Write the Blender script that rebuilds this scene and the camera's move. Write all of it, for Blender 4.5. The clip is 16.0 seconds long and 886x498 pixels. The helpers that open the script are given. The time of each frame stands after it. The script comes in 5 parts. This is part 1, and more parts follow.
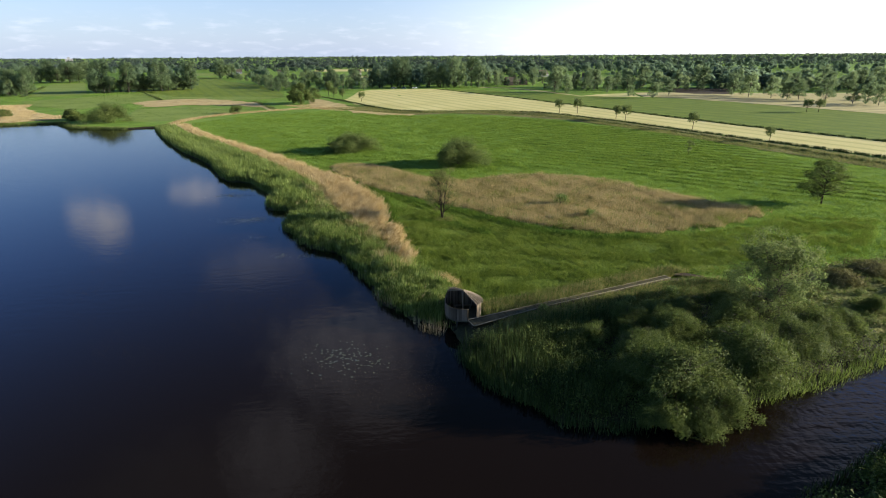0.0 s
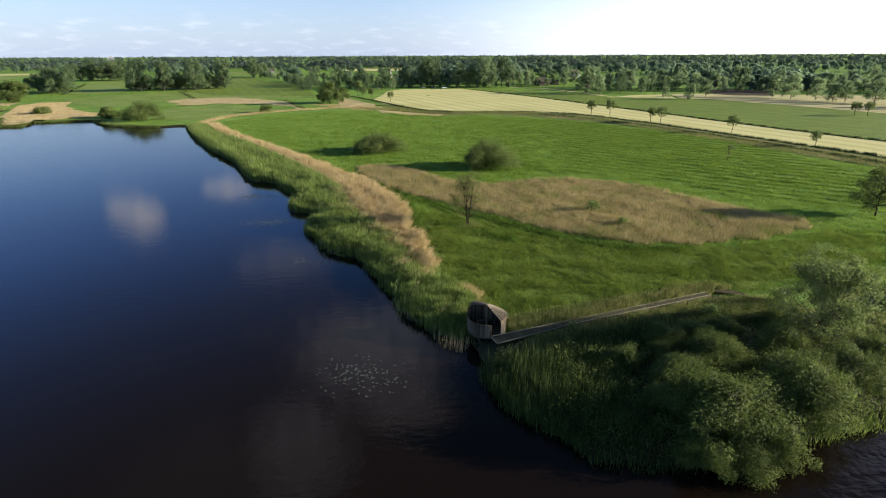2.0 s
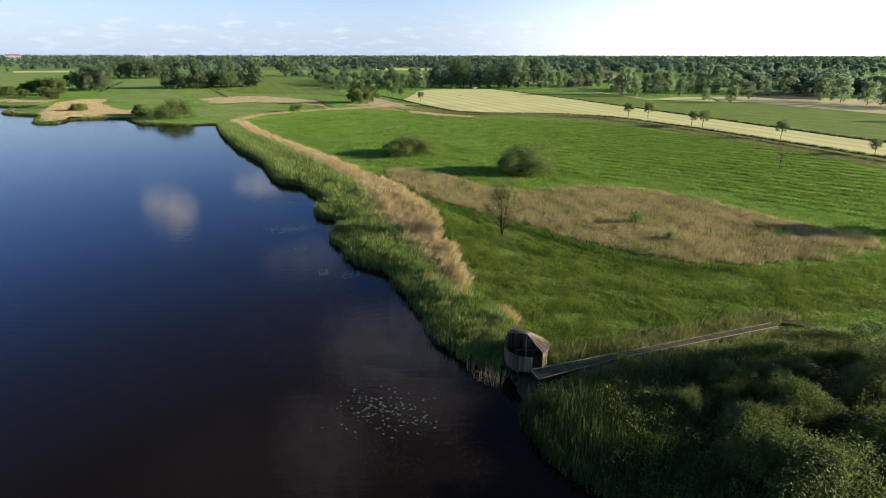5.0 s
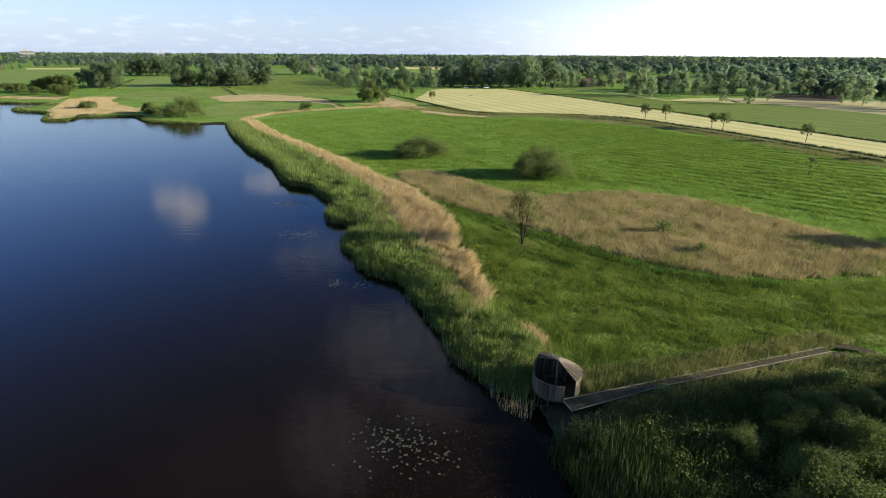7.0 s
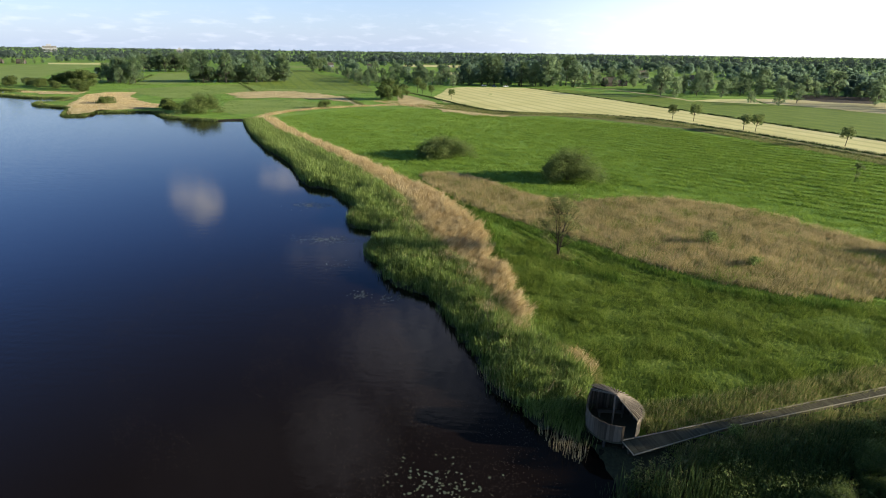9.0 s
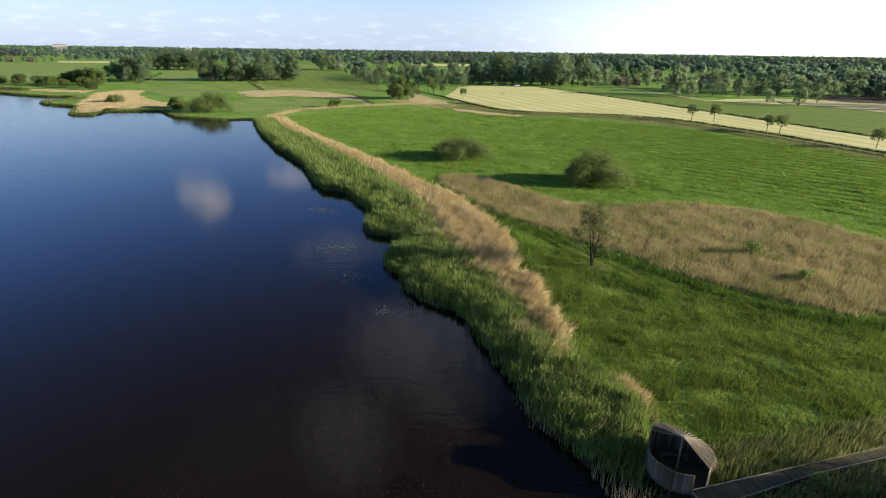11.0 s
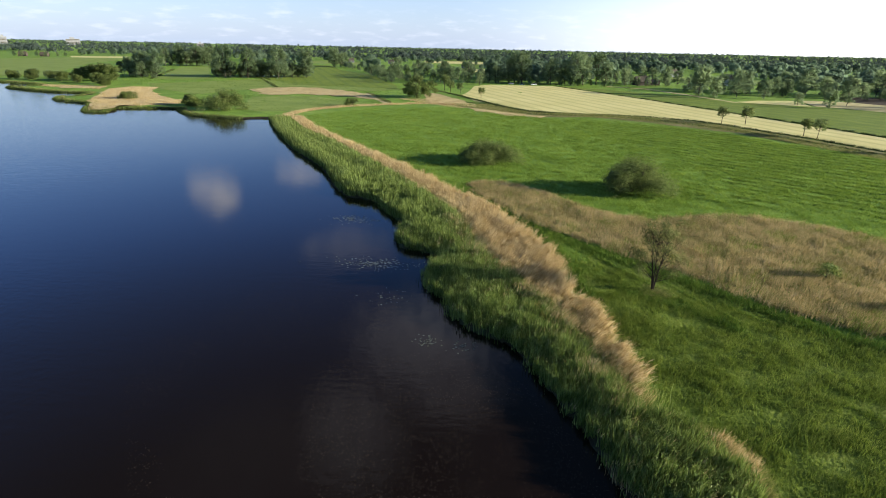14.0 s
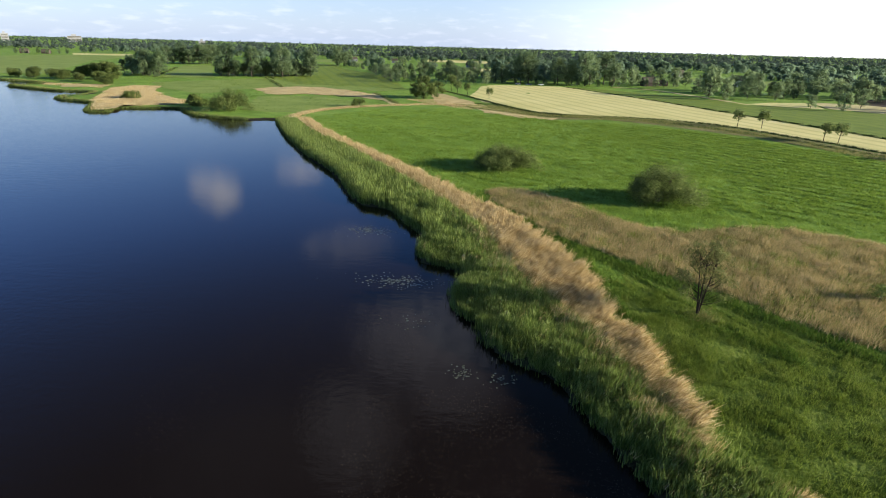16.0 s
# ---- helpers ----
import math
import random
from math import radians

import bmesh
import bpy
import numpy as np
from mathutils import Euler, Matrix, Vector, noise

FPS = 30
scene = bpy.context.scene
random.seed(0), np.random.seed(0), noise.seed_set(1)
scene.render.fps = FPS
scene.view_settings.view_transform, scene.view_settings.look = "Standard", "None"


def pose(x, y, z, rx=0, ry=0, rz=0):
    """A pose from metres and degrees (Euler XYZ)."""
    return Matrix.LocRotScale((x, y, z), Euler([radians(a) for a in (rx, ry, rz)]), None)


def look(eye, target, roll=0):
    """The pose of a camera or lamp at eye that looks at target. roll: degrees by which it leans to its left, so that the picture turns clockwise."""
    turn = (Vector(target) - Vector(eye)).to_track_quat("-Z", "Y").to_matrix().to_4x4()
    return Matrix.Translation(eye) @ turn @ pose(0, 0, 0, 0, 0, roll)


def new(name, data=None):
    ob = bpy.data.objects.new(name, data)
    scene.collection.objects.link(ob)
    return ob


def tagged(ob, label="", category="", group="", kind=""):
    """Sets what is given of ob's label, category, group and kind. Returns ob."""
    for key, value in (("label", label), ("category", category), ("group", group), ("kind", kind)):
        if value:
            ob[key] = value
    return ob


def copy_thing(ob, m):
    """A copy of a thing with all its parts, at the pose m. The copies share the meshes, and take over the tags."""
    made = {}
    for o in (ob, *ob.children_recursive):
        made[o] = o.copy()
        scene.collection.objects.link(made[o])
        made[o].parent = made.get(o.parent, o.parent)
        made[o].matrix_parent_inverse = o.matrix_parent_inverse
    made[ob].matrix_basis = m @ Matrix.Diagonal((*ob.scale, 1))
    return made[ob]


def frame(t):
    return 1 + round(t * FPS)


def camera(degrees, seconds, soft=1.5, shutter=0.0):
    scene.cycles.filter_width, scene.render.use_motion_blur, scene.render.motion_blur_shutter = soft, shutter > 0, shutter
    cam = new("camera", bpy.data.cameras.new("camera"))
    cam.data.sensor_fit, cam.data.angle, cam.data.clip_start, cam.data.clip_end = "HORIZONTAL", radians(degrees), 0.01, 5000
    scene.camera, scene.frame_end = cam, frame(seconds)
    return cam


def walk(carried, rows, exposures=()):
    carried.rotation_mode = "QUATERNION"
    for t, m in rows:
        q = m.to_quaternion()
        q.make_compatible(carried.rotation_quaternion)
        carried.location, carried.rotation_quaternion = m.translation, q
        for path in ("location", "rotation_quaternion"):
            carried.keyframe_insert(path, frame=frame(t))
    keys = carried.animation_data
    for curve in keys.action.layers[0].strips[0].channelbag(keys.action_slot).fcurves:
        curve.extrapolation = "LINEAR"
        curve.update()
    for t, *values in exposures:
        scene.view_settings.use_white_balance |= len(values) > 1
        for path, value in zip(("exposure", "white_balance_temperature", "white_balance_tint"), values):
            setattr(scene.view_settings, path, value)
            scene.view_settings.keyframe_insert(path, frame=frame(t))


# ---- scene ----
cam = camera(79.54, 16.0, soft=1.0)
PATH = [
    (0, (-8.512, -49.572, 27.389), (-8.315, -47.706, 26.698), -0.37),
    (0.5, (-8.300, -48.846, 27.448), (-8.125, -46.977, 26.756), -0.39),
    (1, (-8.104, -48.002, 27.456), (-7.954, -46.132, 26.764), -0.30),
    (1.5, (-7.958, -47.132, 27.417), (-7.832, -45.260, 26.725), -0.30),
    (2, (-7.835, -46.224, 27.427), (-7.738, -44.350, 26.735), -0.26),
    (2.5, (-7.806, -45.299, 27.401), (-7.732, -43.424, 26.710), -0.17),
    (3, (-7.859, -44.377, 27.439), (-7.803, -42.501, 26.748), -0.16),
    (3.5, (-8.007, -43.521, 27.505), (-7.965, -41.645, 26.813), -0.13),
    (4, (-8.148, -42.549, 27.493), (-8.123, -40.673, 26.802), -0.07),
    (6.5, (-9.550, -37.195, 27.317), (-9.571, -35.320, 26.622), 0.27),
    (7, (-9.930, -35.945, 27.249), (-9.959, -34.070, 26.554), 0.34),
    (7.5, (-10.459, -34.730, 27.199), (-10.496, -32.856, 26.502), 0.41),
    (8, (-11.085, -33.327, 27.136), (-11.136, -31.454, 26.437), 0.62),
    (8.5, (-11.786, -32.146, 27.085), (-11.852, -30.274, 26.384), 0.70),
    (9, (-12.496, -31.027, 27.024), (-12.573, -29.156, 26.322), 0.74),
    (11.5, (-15.984, -25.111, 26.698), (-16.091, -23.244, 25.991), 0.85),
    (12, (-16.788, -24.010, 26.684), (-16.903, -22.143, 25.975), 0.92),
    (12.5, (-17.570, -23.011, 26.732), (-17.690, -21.146, 26.022), 0.95),
    (13, (-18.474, -21.921, 26.752), (-18.597, -20.055, 26.041), 1.03),
    (13.5, (-19.294, -20.794, 26.773), (-19.421, -18.930, 26.060), 1.15),
    (14, (-20.216, -19.726, 26.876), (-20.344, -17.863, 26.162), 1.22),
    (14.5, (-21.128, -18.661, 26.985), (-21.257, -16.798, 26.269), 1.36),
    (15, (-22.110, -17.531, 27.099), (-22.238, -15.669, 26.382), 1.40),
    (15.5, (-22.941, -16.458, 27.223), (-23.071, -14.596, 26.505), 1.42),
    (16, (-23.894, -15.185, 27.447), (-24.024, -13.323, 26.728), 1.49),
]
walk(cam, [(t, look(eye, target, roll)) for t, eye, target, roll in PATH], [(0, 1.19, 6300, 8), (7, 1.23, 6300, 8), (16, 1.28, 6300, 8)])

# ---- light ----
SUN_AZ, SUN_EL = radians(93), radians(14)
sun_dir = Vector((math.sin(SUN_AZ) * math.cos(SUN_EL), math.cos(SUN_AZ) * math.cos(SUN_EL), math.sin(SUN_EL)))
sun = new("sun", bpy.data.lights.new("sun", "SUN"))
sun.data.energy, sun.data.angle, sun.data.color = 5.8, radians(0.6), (1.0, 0.88, 0.70)
sun.matrix_world = look(sun_dir * 200, (0, 0, 0))

world = bpy.data.worlds.new("world")
scene.world = world
world.use_nodes = True
wn, wl = world.node_tree.nodes, world.node_tree.links
wn.clear()


def wnode(kind, **props):
    n = wn.new(kind)
    for key, value in props.items():
        if key == "operation":
            n.operation = value
        elif key == "inputs":
            for i, v in value.items():
                n.inputs[i].default_value = v
    return n


def wmath(op, a, b=None, c=None):
    n = wn.new("ShaderNodeMath")
    n.operation = op
    for i, v in enumerate((a, b, c)):
        if v is None:
            continue
        if isinstance(v, (int, float)):
            n.inputs[i].default_value = v
        else:
            wl.new(v, n.inputs[i])
    return n.outputs[0]


sky = wn.new("ShaderNodeTexSky")
sky.sky_type, sky.sun_disc = "NISHITA", False
sky.sun_elevation, sky.sun_rotation = SUN_EL, SUN_AZ
sky.air_density, sky.dust_density, sky.ozone_density = 1.0, 0.7, 2.0
SKY = 0.074
geo = wn.new("ShaderNodeTexCoord")
sep = wn.new("ShaderNodeSeparateXYZ")
wl.new(geo.outputs["Generated"], sep.inputs[0])
az = wmath("MULTIPLY", wmath("ARCTAN2", sep.outputs[0], sep.outputs[1]), 57.2958)
el = wmath("MULTIPLY", wmath("ARCSINE", sep.outputs[2]), 57.2958)
# two noises ruffle the outlines of the clouds
comb = wn.new("ShaderNodeCombineXYZ")
wl.new(az, comb.inputs[0])
wl.new(wmath("MULTIPLY", el, 1.8), comb.inputs[1])
ruffle = wn.new("ShaderNodeTexNoise")
ruffle.inputs["Scale"].default_value, ruffle.inputs["Detail"].default_value = 0.55, 6
ruffle.inputs["Roughness"].default_value = 0.6
wl.new(comb.outputs[0], ruffle.inputs["Vector"])
rough = wmath("SUBTRACT", ruffle.outputs["Fac"], 0.5)
# The last two clouds are added to brighten the channel and the lake.
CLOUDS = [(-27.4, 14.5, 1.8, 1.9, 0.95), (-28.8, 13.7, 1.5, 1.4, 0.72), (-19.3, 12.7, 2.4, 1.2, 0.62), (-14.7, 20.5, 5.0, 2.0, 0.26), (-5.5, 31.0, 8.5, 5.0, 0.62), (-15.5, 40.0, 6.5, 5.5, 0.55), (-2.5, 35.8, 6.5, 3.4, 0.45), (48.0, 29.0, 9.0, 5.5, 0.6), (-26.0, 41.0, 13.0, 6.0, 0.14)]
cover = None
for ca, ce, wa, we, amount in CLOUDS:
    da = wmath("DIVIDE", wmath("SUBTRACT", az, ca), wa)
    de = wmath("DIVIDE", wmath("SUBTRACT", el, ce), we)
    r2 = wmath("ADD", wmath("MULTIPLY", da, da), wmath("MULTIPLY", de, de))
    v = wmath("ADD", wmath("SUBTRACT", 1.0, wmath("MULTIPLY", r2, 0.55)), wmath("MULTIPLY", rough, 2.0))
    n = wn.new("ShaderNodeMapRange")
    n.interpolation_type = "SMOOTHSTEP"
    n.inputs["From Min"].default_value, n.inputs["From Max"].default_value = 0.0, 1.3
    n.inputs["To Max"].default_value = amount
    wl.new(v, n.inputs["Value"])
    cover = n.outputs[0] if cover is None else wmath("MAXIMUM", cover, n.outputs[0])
# small flat cumulus low over the horizon
comb2 = wn.new("ShaderNodeCombineXYZ")
wl.new(az, comb2.inputs[0])
wl.new(wmath("MULTIPLY", el, 4.0), comb2.inputs[1])
low = wn.new("ShaderNodeTexNoise")
low.inputs["Scale"].default_value, low.inputs["Detail"].default_value, low.inputs["Roughness"].default_value = 0.42, 7, 0.52
wl.new(comb2.outputs[0], low.inputs["Vector"])
n = wn.new("ShaderNodeMapRange")
n.interpolation_type = "SMOOTHSTEP"
n.inputs["From Min"].default_value, n.inputs["From Max"].default_value, n.inputs["To Max"].default_value = 0.48, 0.76, 0.2
wl.new(low.outputs["Fac"], n.inputs["Value"])
fade = wn.new("ShaderNodeMapRange")
fade.inputs["From Min"].default_value, fade.inputs["From Max"].default_value = 3.9, 2.6
wl.new(el, fade.inputs["Value"])
puffs = wmath("MULTIPLY", n.outputs[0], fade.outputs[0])
wisp = wn.new("ShaderNodeMapRange")
wisp.inputs["From Min"].default_value, wisp.inputs["From Max"].default_value, wisp.inputs["To Max"].default_value = 0.56, 0.78, 0.05
wl.new(low.outputs["Fac"], wisp.inputs["Value"])
lift = wn.new("ShaderNodeMapRange")
lift.inputs["From Min"].default_value, lift.inputs["From Max"].default_value = 9.0, 5.0
wl.new(el, lift.inputs["Value"])
cover = wmath("MAXIMUM", cover, wmath("MAXIMUM", puffs, wmath("MULTIPLY", wisp.outputs[0], lift.outputs[0])))
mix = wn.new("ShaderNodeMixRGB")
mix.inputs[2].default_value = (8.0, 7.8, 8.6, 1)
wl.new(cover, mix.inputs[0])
# clear air: the sky leans to blue, and a thin white veil lies over the horizon
tint = wn.new("ShaderNodeMixRGB")
tint.blend_type = "MULTIPLY"
tint.inputs[0].default_value = 1.0
deep = wn.new("ShaderNodeMapRange")
deep.inputs["From Min"].default_value, deep.inputs["From Max"].default_value = 7.0, 20.0
wl.new(el, deep.inputs["Value"])
hue = wn.new("ShaderNodeMixRGB")
hue.inputs[1].default_value, hue.inputs[2].default_value = (0.86, 0.95, 1.30, 1), (0.66, 0.97, 1.77, 1)
wl.new(deep.outputs[0], hue.inputs[0])
high = wn.new("ShaderNodeMapRange")
high.inputs["From Min"].default_value, high.inputs["From Max"].default_value = 17.0, 38.0
wl.new(el, high.inputs["Value"])
pale = wn.new("ShaderNodeMixRGB")
pale.inputs[2].default_value = (0.53, 0.565, 0.59, 1)
wl.new(high.outputs[0], pale.inputs[0])
wl.new(hue.outputs[0], pale.inputs[1])
wl.new(pale.outputs[0], tint.inputs[2])
wl.new(sky.outputs[0], tint.inputs[1])
veil = wn.new("ShaderNodeMapRange")
veil.inputs["From Min"].default_value, veil.inputs["From Max"].default_value, veil.inputs["To Min"].default_value, veil.inputs["To Max"].default_value = 11.5, 0.0, 0.0, 0.62
wl.new(el, veil.inputs["Value"])
haze = wn.new("ShaderNodeMixRGB")
toward = wn.new("ShaderNodeVectorMath")
toward.operation = "DOT_PRODUCT"
toward.inputs[1].default_value = sun_dir
wl.new(geo.outputs["Generated"], toward.inputs[0])
glow = wn.new("ShaderNodeMapRange")
glow.interpolation_type = "SMOOTHSTEP"
glow.inputs["From Min"].default_value, glow.inputs["From Max"].default_value = -0.15, 0.75
wl.new(toward.outputs["Value"], glow.inputs["Value"])
white = wn.new("ShaderNodeMixRGB")
white.inputs[1].default_value, white.inputs[2].default_value = (4.4, 5.15, 6.9, 1), (17.0, 16.5, 16.0, 1)
wl.new(glow.outputs[0], white.inputs[0])
wl.new(white.outputs[0], haze.inputs[2])
wl.new(veil.outputs[0], haze.inputs[0])
wl.new(tint.outputs[0], haze.inputs[1])
wl.new(haze.outputs[0], mix.inputs[1])
bg = wn.new("ShaderNodeBackground")
bg.inputs["Strength"].default_value = SKY
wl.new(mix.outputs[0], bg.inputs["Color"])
wo = wn.new("ShaderNodeOutputWorld")
wl.new(bg.outputs[0], wo.inputs["Surface"])


# ---- materials ----
def surface(name, colours, size=1.0, rough=0.7, bump=0.3, fine=None, metal=0.0, island=0.0, through_light=0.0, stretch=(1, 1, 1), spec=0.3, each=0.0):
    """colours: dark to light, mixed by two noises of different size. island: how much each blade or leaf differs."""
    m = bpy.data.materials.new(name)
    m.use_nodes = True
    nt = m.node_tree
    ns, ls = nt.nodes, nt.links
    bsdf = ns["Principled BSDF"]
    tc = ns.new("ShaderNodeTexCoord")
    mp = ns.new("ShaderNodeMapping")
    mp.inputs["Scale"].default_value = stretch
    ls.new(tc.outputs["Object"], mp.inputs["Vector"])
    a = ns.new("ShaderNodeTexNoise")
    a.inputs["Scale"].default_value, a.inputs["Detail"].default_value = 1.0 / size, 5
    b = ns.new("ShaderNodeTexNoise")
    b.inputs["Scale"].default_value, b.inputs["Detail"].default_value = 1.0 / (fine or size / 9), 4
    for x in (a, b):
        ls.new(mp.outputs[0], x.inputs["Vector"])
    add = ns.new("ShaderNodeMath")
    add.operation = "MULTIPLY_ADD"
    add.inputs[1].default_value = 0.45
    ls.new(b.outputs["Fac"], add.inputs[0])
    half = ns.new("ShaderNodeMath")
    half.operation = "MULTIPLY"
    half.inputs[1].default_value = 0.55
    ls.new(a.outputs["Fac"], half.inputs[0])
    ls.new(half.outputs[0], add.inputs[2])
    fac = add.outputs[0]
    if island:
        g = ns.new("ShaderNodeNewGeometry")
        k = ns.new("ShaderNodeMath")
        k.operation = "MULTIPLY_ADD"
        k.inputs[1].default_value = island
        ls.new(g.outputs["Random Per Island"], k.inputs[0])
        sh = ns.new("ShaderNodeMath")
        sh.operation = "SUBTRACT"
        sh.inputs[1].default_value = island / 2
        ls.new(fac, sh.inputs[0])
        ls.new(sh.outputs[0], k.inputs[2])
        fac = k.outputs[0]
    if each:
        oi = ns.new("ShaderNodeObjectInfo")
        k = ns.new("ShaderNodeMath")
        k.operation = "MULTIPLY_ADD"
        k.inputs[1].default_value = each
        ls.new(oi.outputs["Random"], k.inputs[0])
        sh = ns.new("ShaderNodeMath")
        sh.operation = "SUBTRACT"
        sh.inputs[1].default_value = each / 2
        ls.new(fac, sh.inputs[0])
        ls.new(sh.outputs[0], k.inputs[2])
        fac = k.outputs[0]
    ramp = ns.new("ShaderNodeValToRGB")
    while len(ramp.color_ramp.elements) < len(colours):
        ramp.color_ramp.elements.new(0.5)
    for i, c in enumerate(colours):
        e = ramp.color_ramp.elements[i]
        e.position, e.color = 0.3 + 0.4 * i / max(1, len(colours) - 1), (*c, 1)
    ls.new(fac, ramp.inputs[0])
    ls.new(ramp.outputs[0], bsdf.inputs["Base Color"])
    bsdf.inputs["Roughness"].default_value, bsdf.inputs["Metallic"].default_value = rough, metal
    bsdf.inputs["Specular IOR Level"].default_value = spec
    if bump:
        bp = ns.new("ShaderNodeBump")
        bp.inputs["Strength"].default_value, bp.inputs["Distance"].default_value = bump, (fine or size / 9)
        ls.new(b.outputs["Fac"], bp.inputs["Height"])
        ls.new(bp.outputs[0], bsdf.inputs["Normal"])
    if through_light:
        tr = ns.new("ShaderNodeBsdfTranslucent")
        ls.new(ramp.outputs[0], tr.inputs["Color"])
        mx = ns.new("ShaderNodeMixShader")
        mx.inputs[0].default_value = through_light
        ls.new(bsdf.outputs[0], mx.inputs[1])
        ls.new(tr.outputs[0], mx.inputs[2])
        ls.new(mx.outputs[0], ns["Material Output"].inputs["Surface"])
    return m


def striped(m, angle, spacing, colour, strength=0.5, wobble=1.5):
    """Adds mowing swaths to a field's material."""
    nt = m.node_tree
    ns, ls = nt.nodes, nt.links
    bsdf = ns["Principled BSDF"]
    base = bsdf.inputs["Base Color"].links[0].from_socket
    tc = ns.new("ShaderNodeTexCoord")
    mp = ns.new("ShaderNodeMapping")
    mp.inputs["Rotation"].default_value = (0, 0, angle)
    ls.new(tc.outputs["Object"], mp.inputs["Vector"])
    w = ns.new("ShaderNodeTexWave")
    w.inputs["Scale"].default_value = 0.314 / spacing
    w.inputs["Distortion"].default_value, w.inputs["Detail"].default_value, w.inputs["Detail Scale"].default_value = wobble, 3, 0.6
    ls.new(mp.outputs[0], w.inputs["Vector"])
    r = ns.new("ShaderNodeMapRange")
    r.inputs["From Min"].default_value, r.inputs["From Max"].default_value, r.inputs["To Max"].default_value = 0.62, 0.95, strength
    ls.new(w.outputs["Fac"], r.inputs["Value"])
    mx = ns.new("ShaderNodeMixRGB")
    mx.inputs[2].default_value = (*colour, 1)
    ls.new(r.outputs[0], mx.inputs[0])
    ls.new(base, mx.inputs[1])
    ls.new(mx.outputs[0], bsdf.inputs["Base Color"])
    return m


M_MEADOW = surface("meadow_ground", [(0.082, 0.146, 0.02), (0.139, 0.238, 0.034), (0.21, 0.30, 0.06)], 14, 0.9, 0.8, 0.5, spec=0.1)
striped(M_MEADOW, radians(-70), 5.5, (0.08, 0.13, 0.016), 0.3, 12.0)
# bare peat where the ground dips to the water
_n, _l = M_MEADOW.node_tree.nodes, M_MEADOW.node_tree.links
_tc, _sx, _mr, _mx = _n.new("ShaderNodeTexCoord"), _n.new("ShaderNodeSeparateXYZ"), _n.new("ShaderNodeMapRange"), _n.new("ShaderNodeMixRGB")
_l.new(_tc.outputs["Object"], _sx.inputs[0])
_l.new(_sx.outputs[2], _mr.inputs["Value"])
_mr.inputs["From Min"].default_value, _mr.inputs["From Max"].default_value, _mr.inputs["To Min"].default_value, _mr.inputs["To Max"].default_value = -0.35, -0.15, 1.0, 0.0
_src = _n["Principled BSDF"].inputs["Base Color"].links[0].from_socket
_l.new(_mr.outputs[0], _mx.inputs[0])
_l.new(_src, _mx.inputs[1])
_mx.inputs[2].default_value = (0.022, 0.02, 0.012, 1)
_l.new(_mx.outputs[0], _n["Principled BSDF"].inputs["Base Color"])
M_MARSH = surface("wet_peat", [(0.018, 0.017, 0.009), (0.035, 0.034, 0.015), (0.06, 0.06, 0.026)], 3, 0.85, 0.5, 0.25, spec=0.2)
M_OLIVE = surface("olive_sward", [(0.06, 0.078, 0.016), (0.11, 0.12, 0.028), (0.18, 0.165, 0.06)], 5, 0.9, 0.8, 0.4, spec=0.1)
# olive sward made darker, for the shade seen between near blades
M_SHADED_SWARD = surface("shaded_sward", [(0.062, 0.096, 0.013), (0.108, 0.156, 0.021), (0.168, 0.205, 0.04)], 4, 0.9, 0.8, 0.35, spec=0.1)
M_SWARD = surface("meadow_sward", [(0.076, 0.115, 0.015), (0.13, 0.186, 0.025), (0.2, 0.244, 0.05)], 5, 0.75, 0, 0.6, island=0.4, through_light=0.4, spec=0.12)
M_GRASS = surface("grass_blades", [(0.08, 0.132, 0.016), (0.14, 0.225, 0.026), (0.215, 0.295, 0.052)], 6, 0.7, 0, 0.8, island=0.35, through_light=0.45, spec=0.15)
M_REED = surface("green_reed", [(0.066, 0.102, 0.018), (0.15, 0.214, 0.04), (0.25, 0.315, 0.088)], 3, 0.5, 0, 0.5, island=0.65, through_light=0.35, spec=0.2)
# bulrush green made darker to hold the shade cast by the bushes
M_SHADED_BULRUSH = surface("bulrush", [(0.022, 0.042, 0.009), (0.045, 0.073, 0.016), (0.085, 0.12, 0.036)], 3, 0.6, 0, 0.5, island=0.6, through_light=0.15, spec=0.15)
M_HERB = surface("marsh_herbs", [(0.095, 0.13, 0.03), (0.175, 0.195, 0.055), (0.30, 0.265, 0.115)], 1.2, 0.7, 0, 0.4, island=0.4, through_light=0.4, spec=0.1)
M_TAN = surface("dry_reed", [(0.25, 0.18, 0.075), (0.505, 0.392, 0.19), (0.675, 0.55, 0.312)], 3, 0.7, 0, 0.4, island=0.65, through_light=0.4, spec=0.15)
M_BROWN = surface("old_reed", [(0.165, 0.16, 0.055), (0.345, 0.28, 0.124), (0.485, 0.385, 0.2)], 9, 0.7, 0, 1.5, island=0.5, through_light=0.35, spec=0.1)
M_BRAMBLE = surface("bramble_leaves", [(0.08, 0.088, 0.026), (0.145, 0.142, 0.05), (0.22, 0.195, 0.085)], 1.2, 0.7, 0, 0.3, island=0.4, through_light=0.25, spec=0.1)
M_LEAF = surface("willow_leaves", [(0.045, 0.07, 0.016), (0.094, 0.13, 0.03), (0.17, 0.203, 0.058)], 1.6, 0.65, 0, 0.3, island=0.3, through_light=0.42, spec=0.12)
M_WILLOW = surface("white_willow_leaves", [(0.078, 0.115, 0.034), (0.135, 0.178, 0.058), (0.205, 0.24, 0.09)], 1.6, 0.65, 0, 0.4, island=0.4, through_light=0.55, spec=0.12)
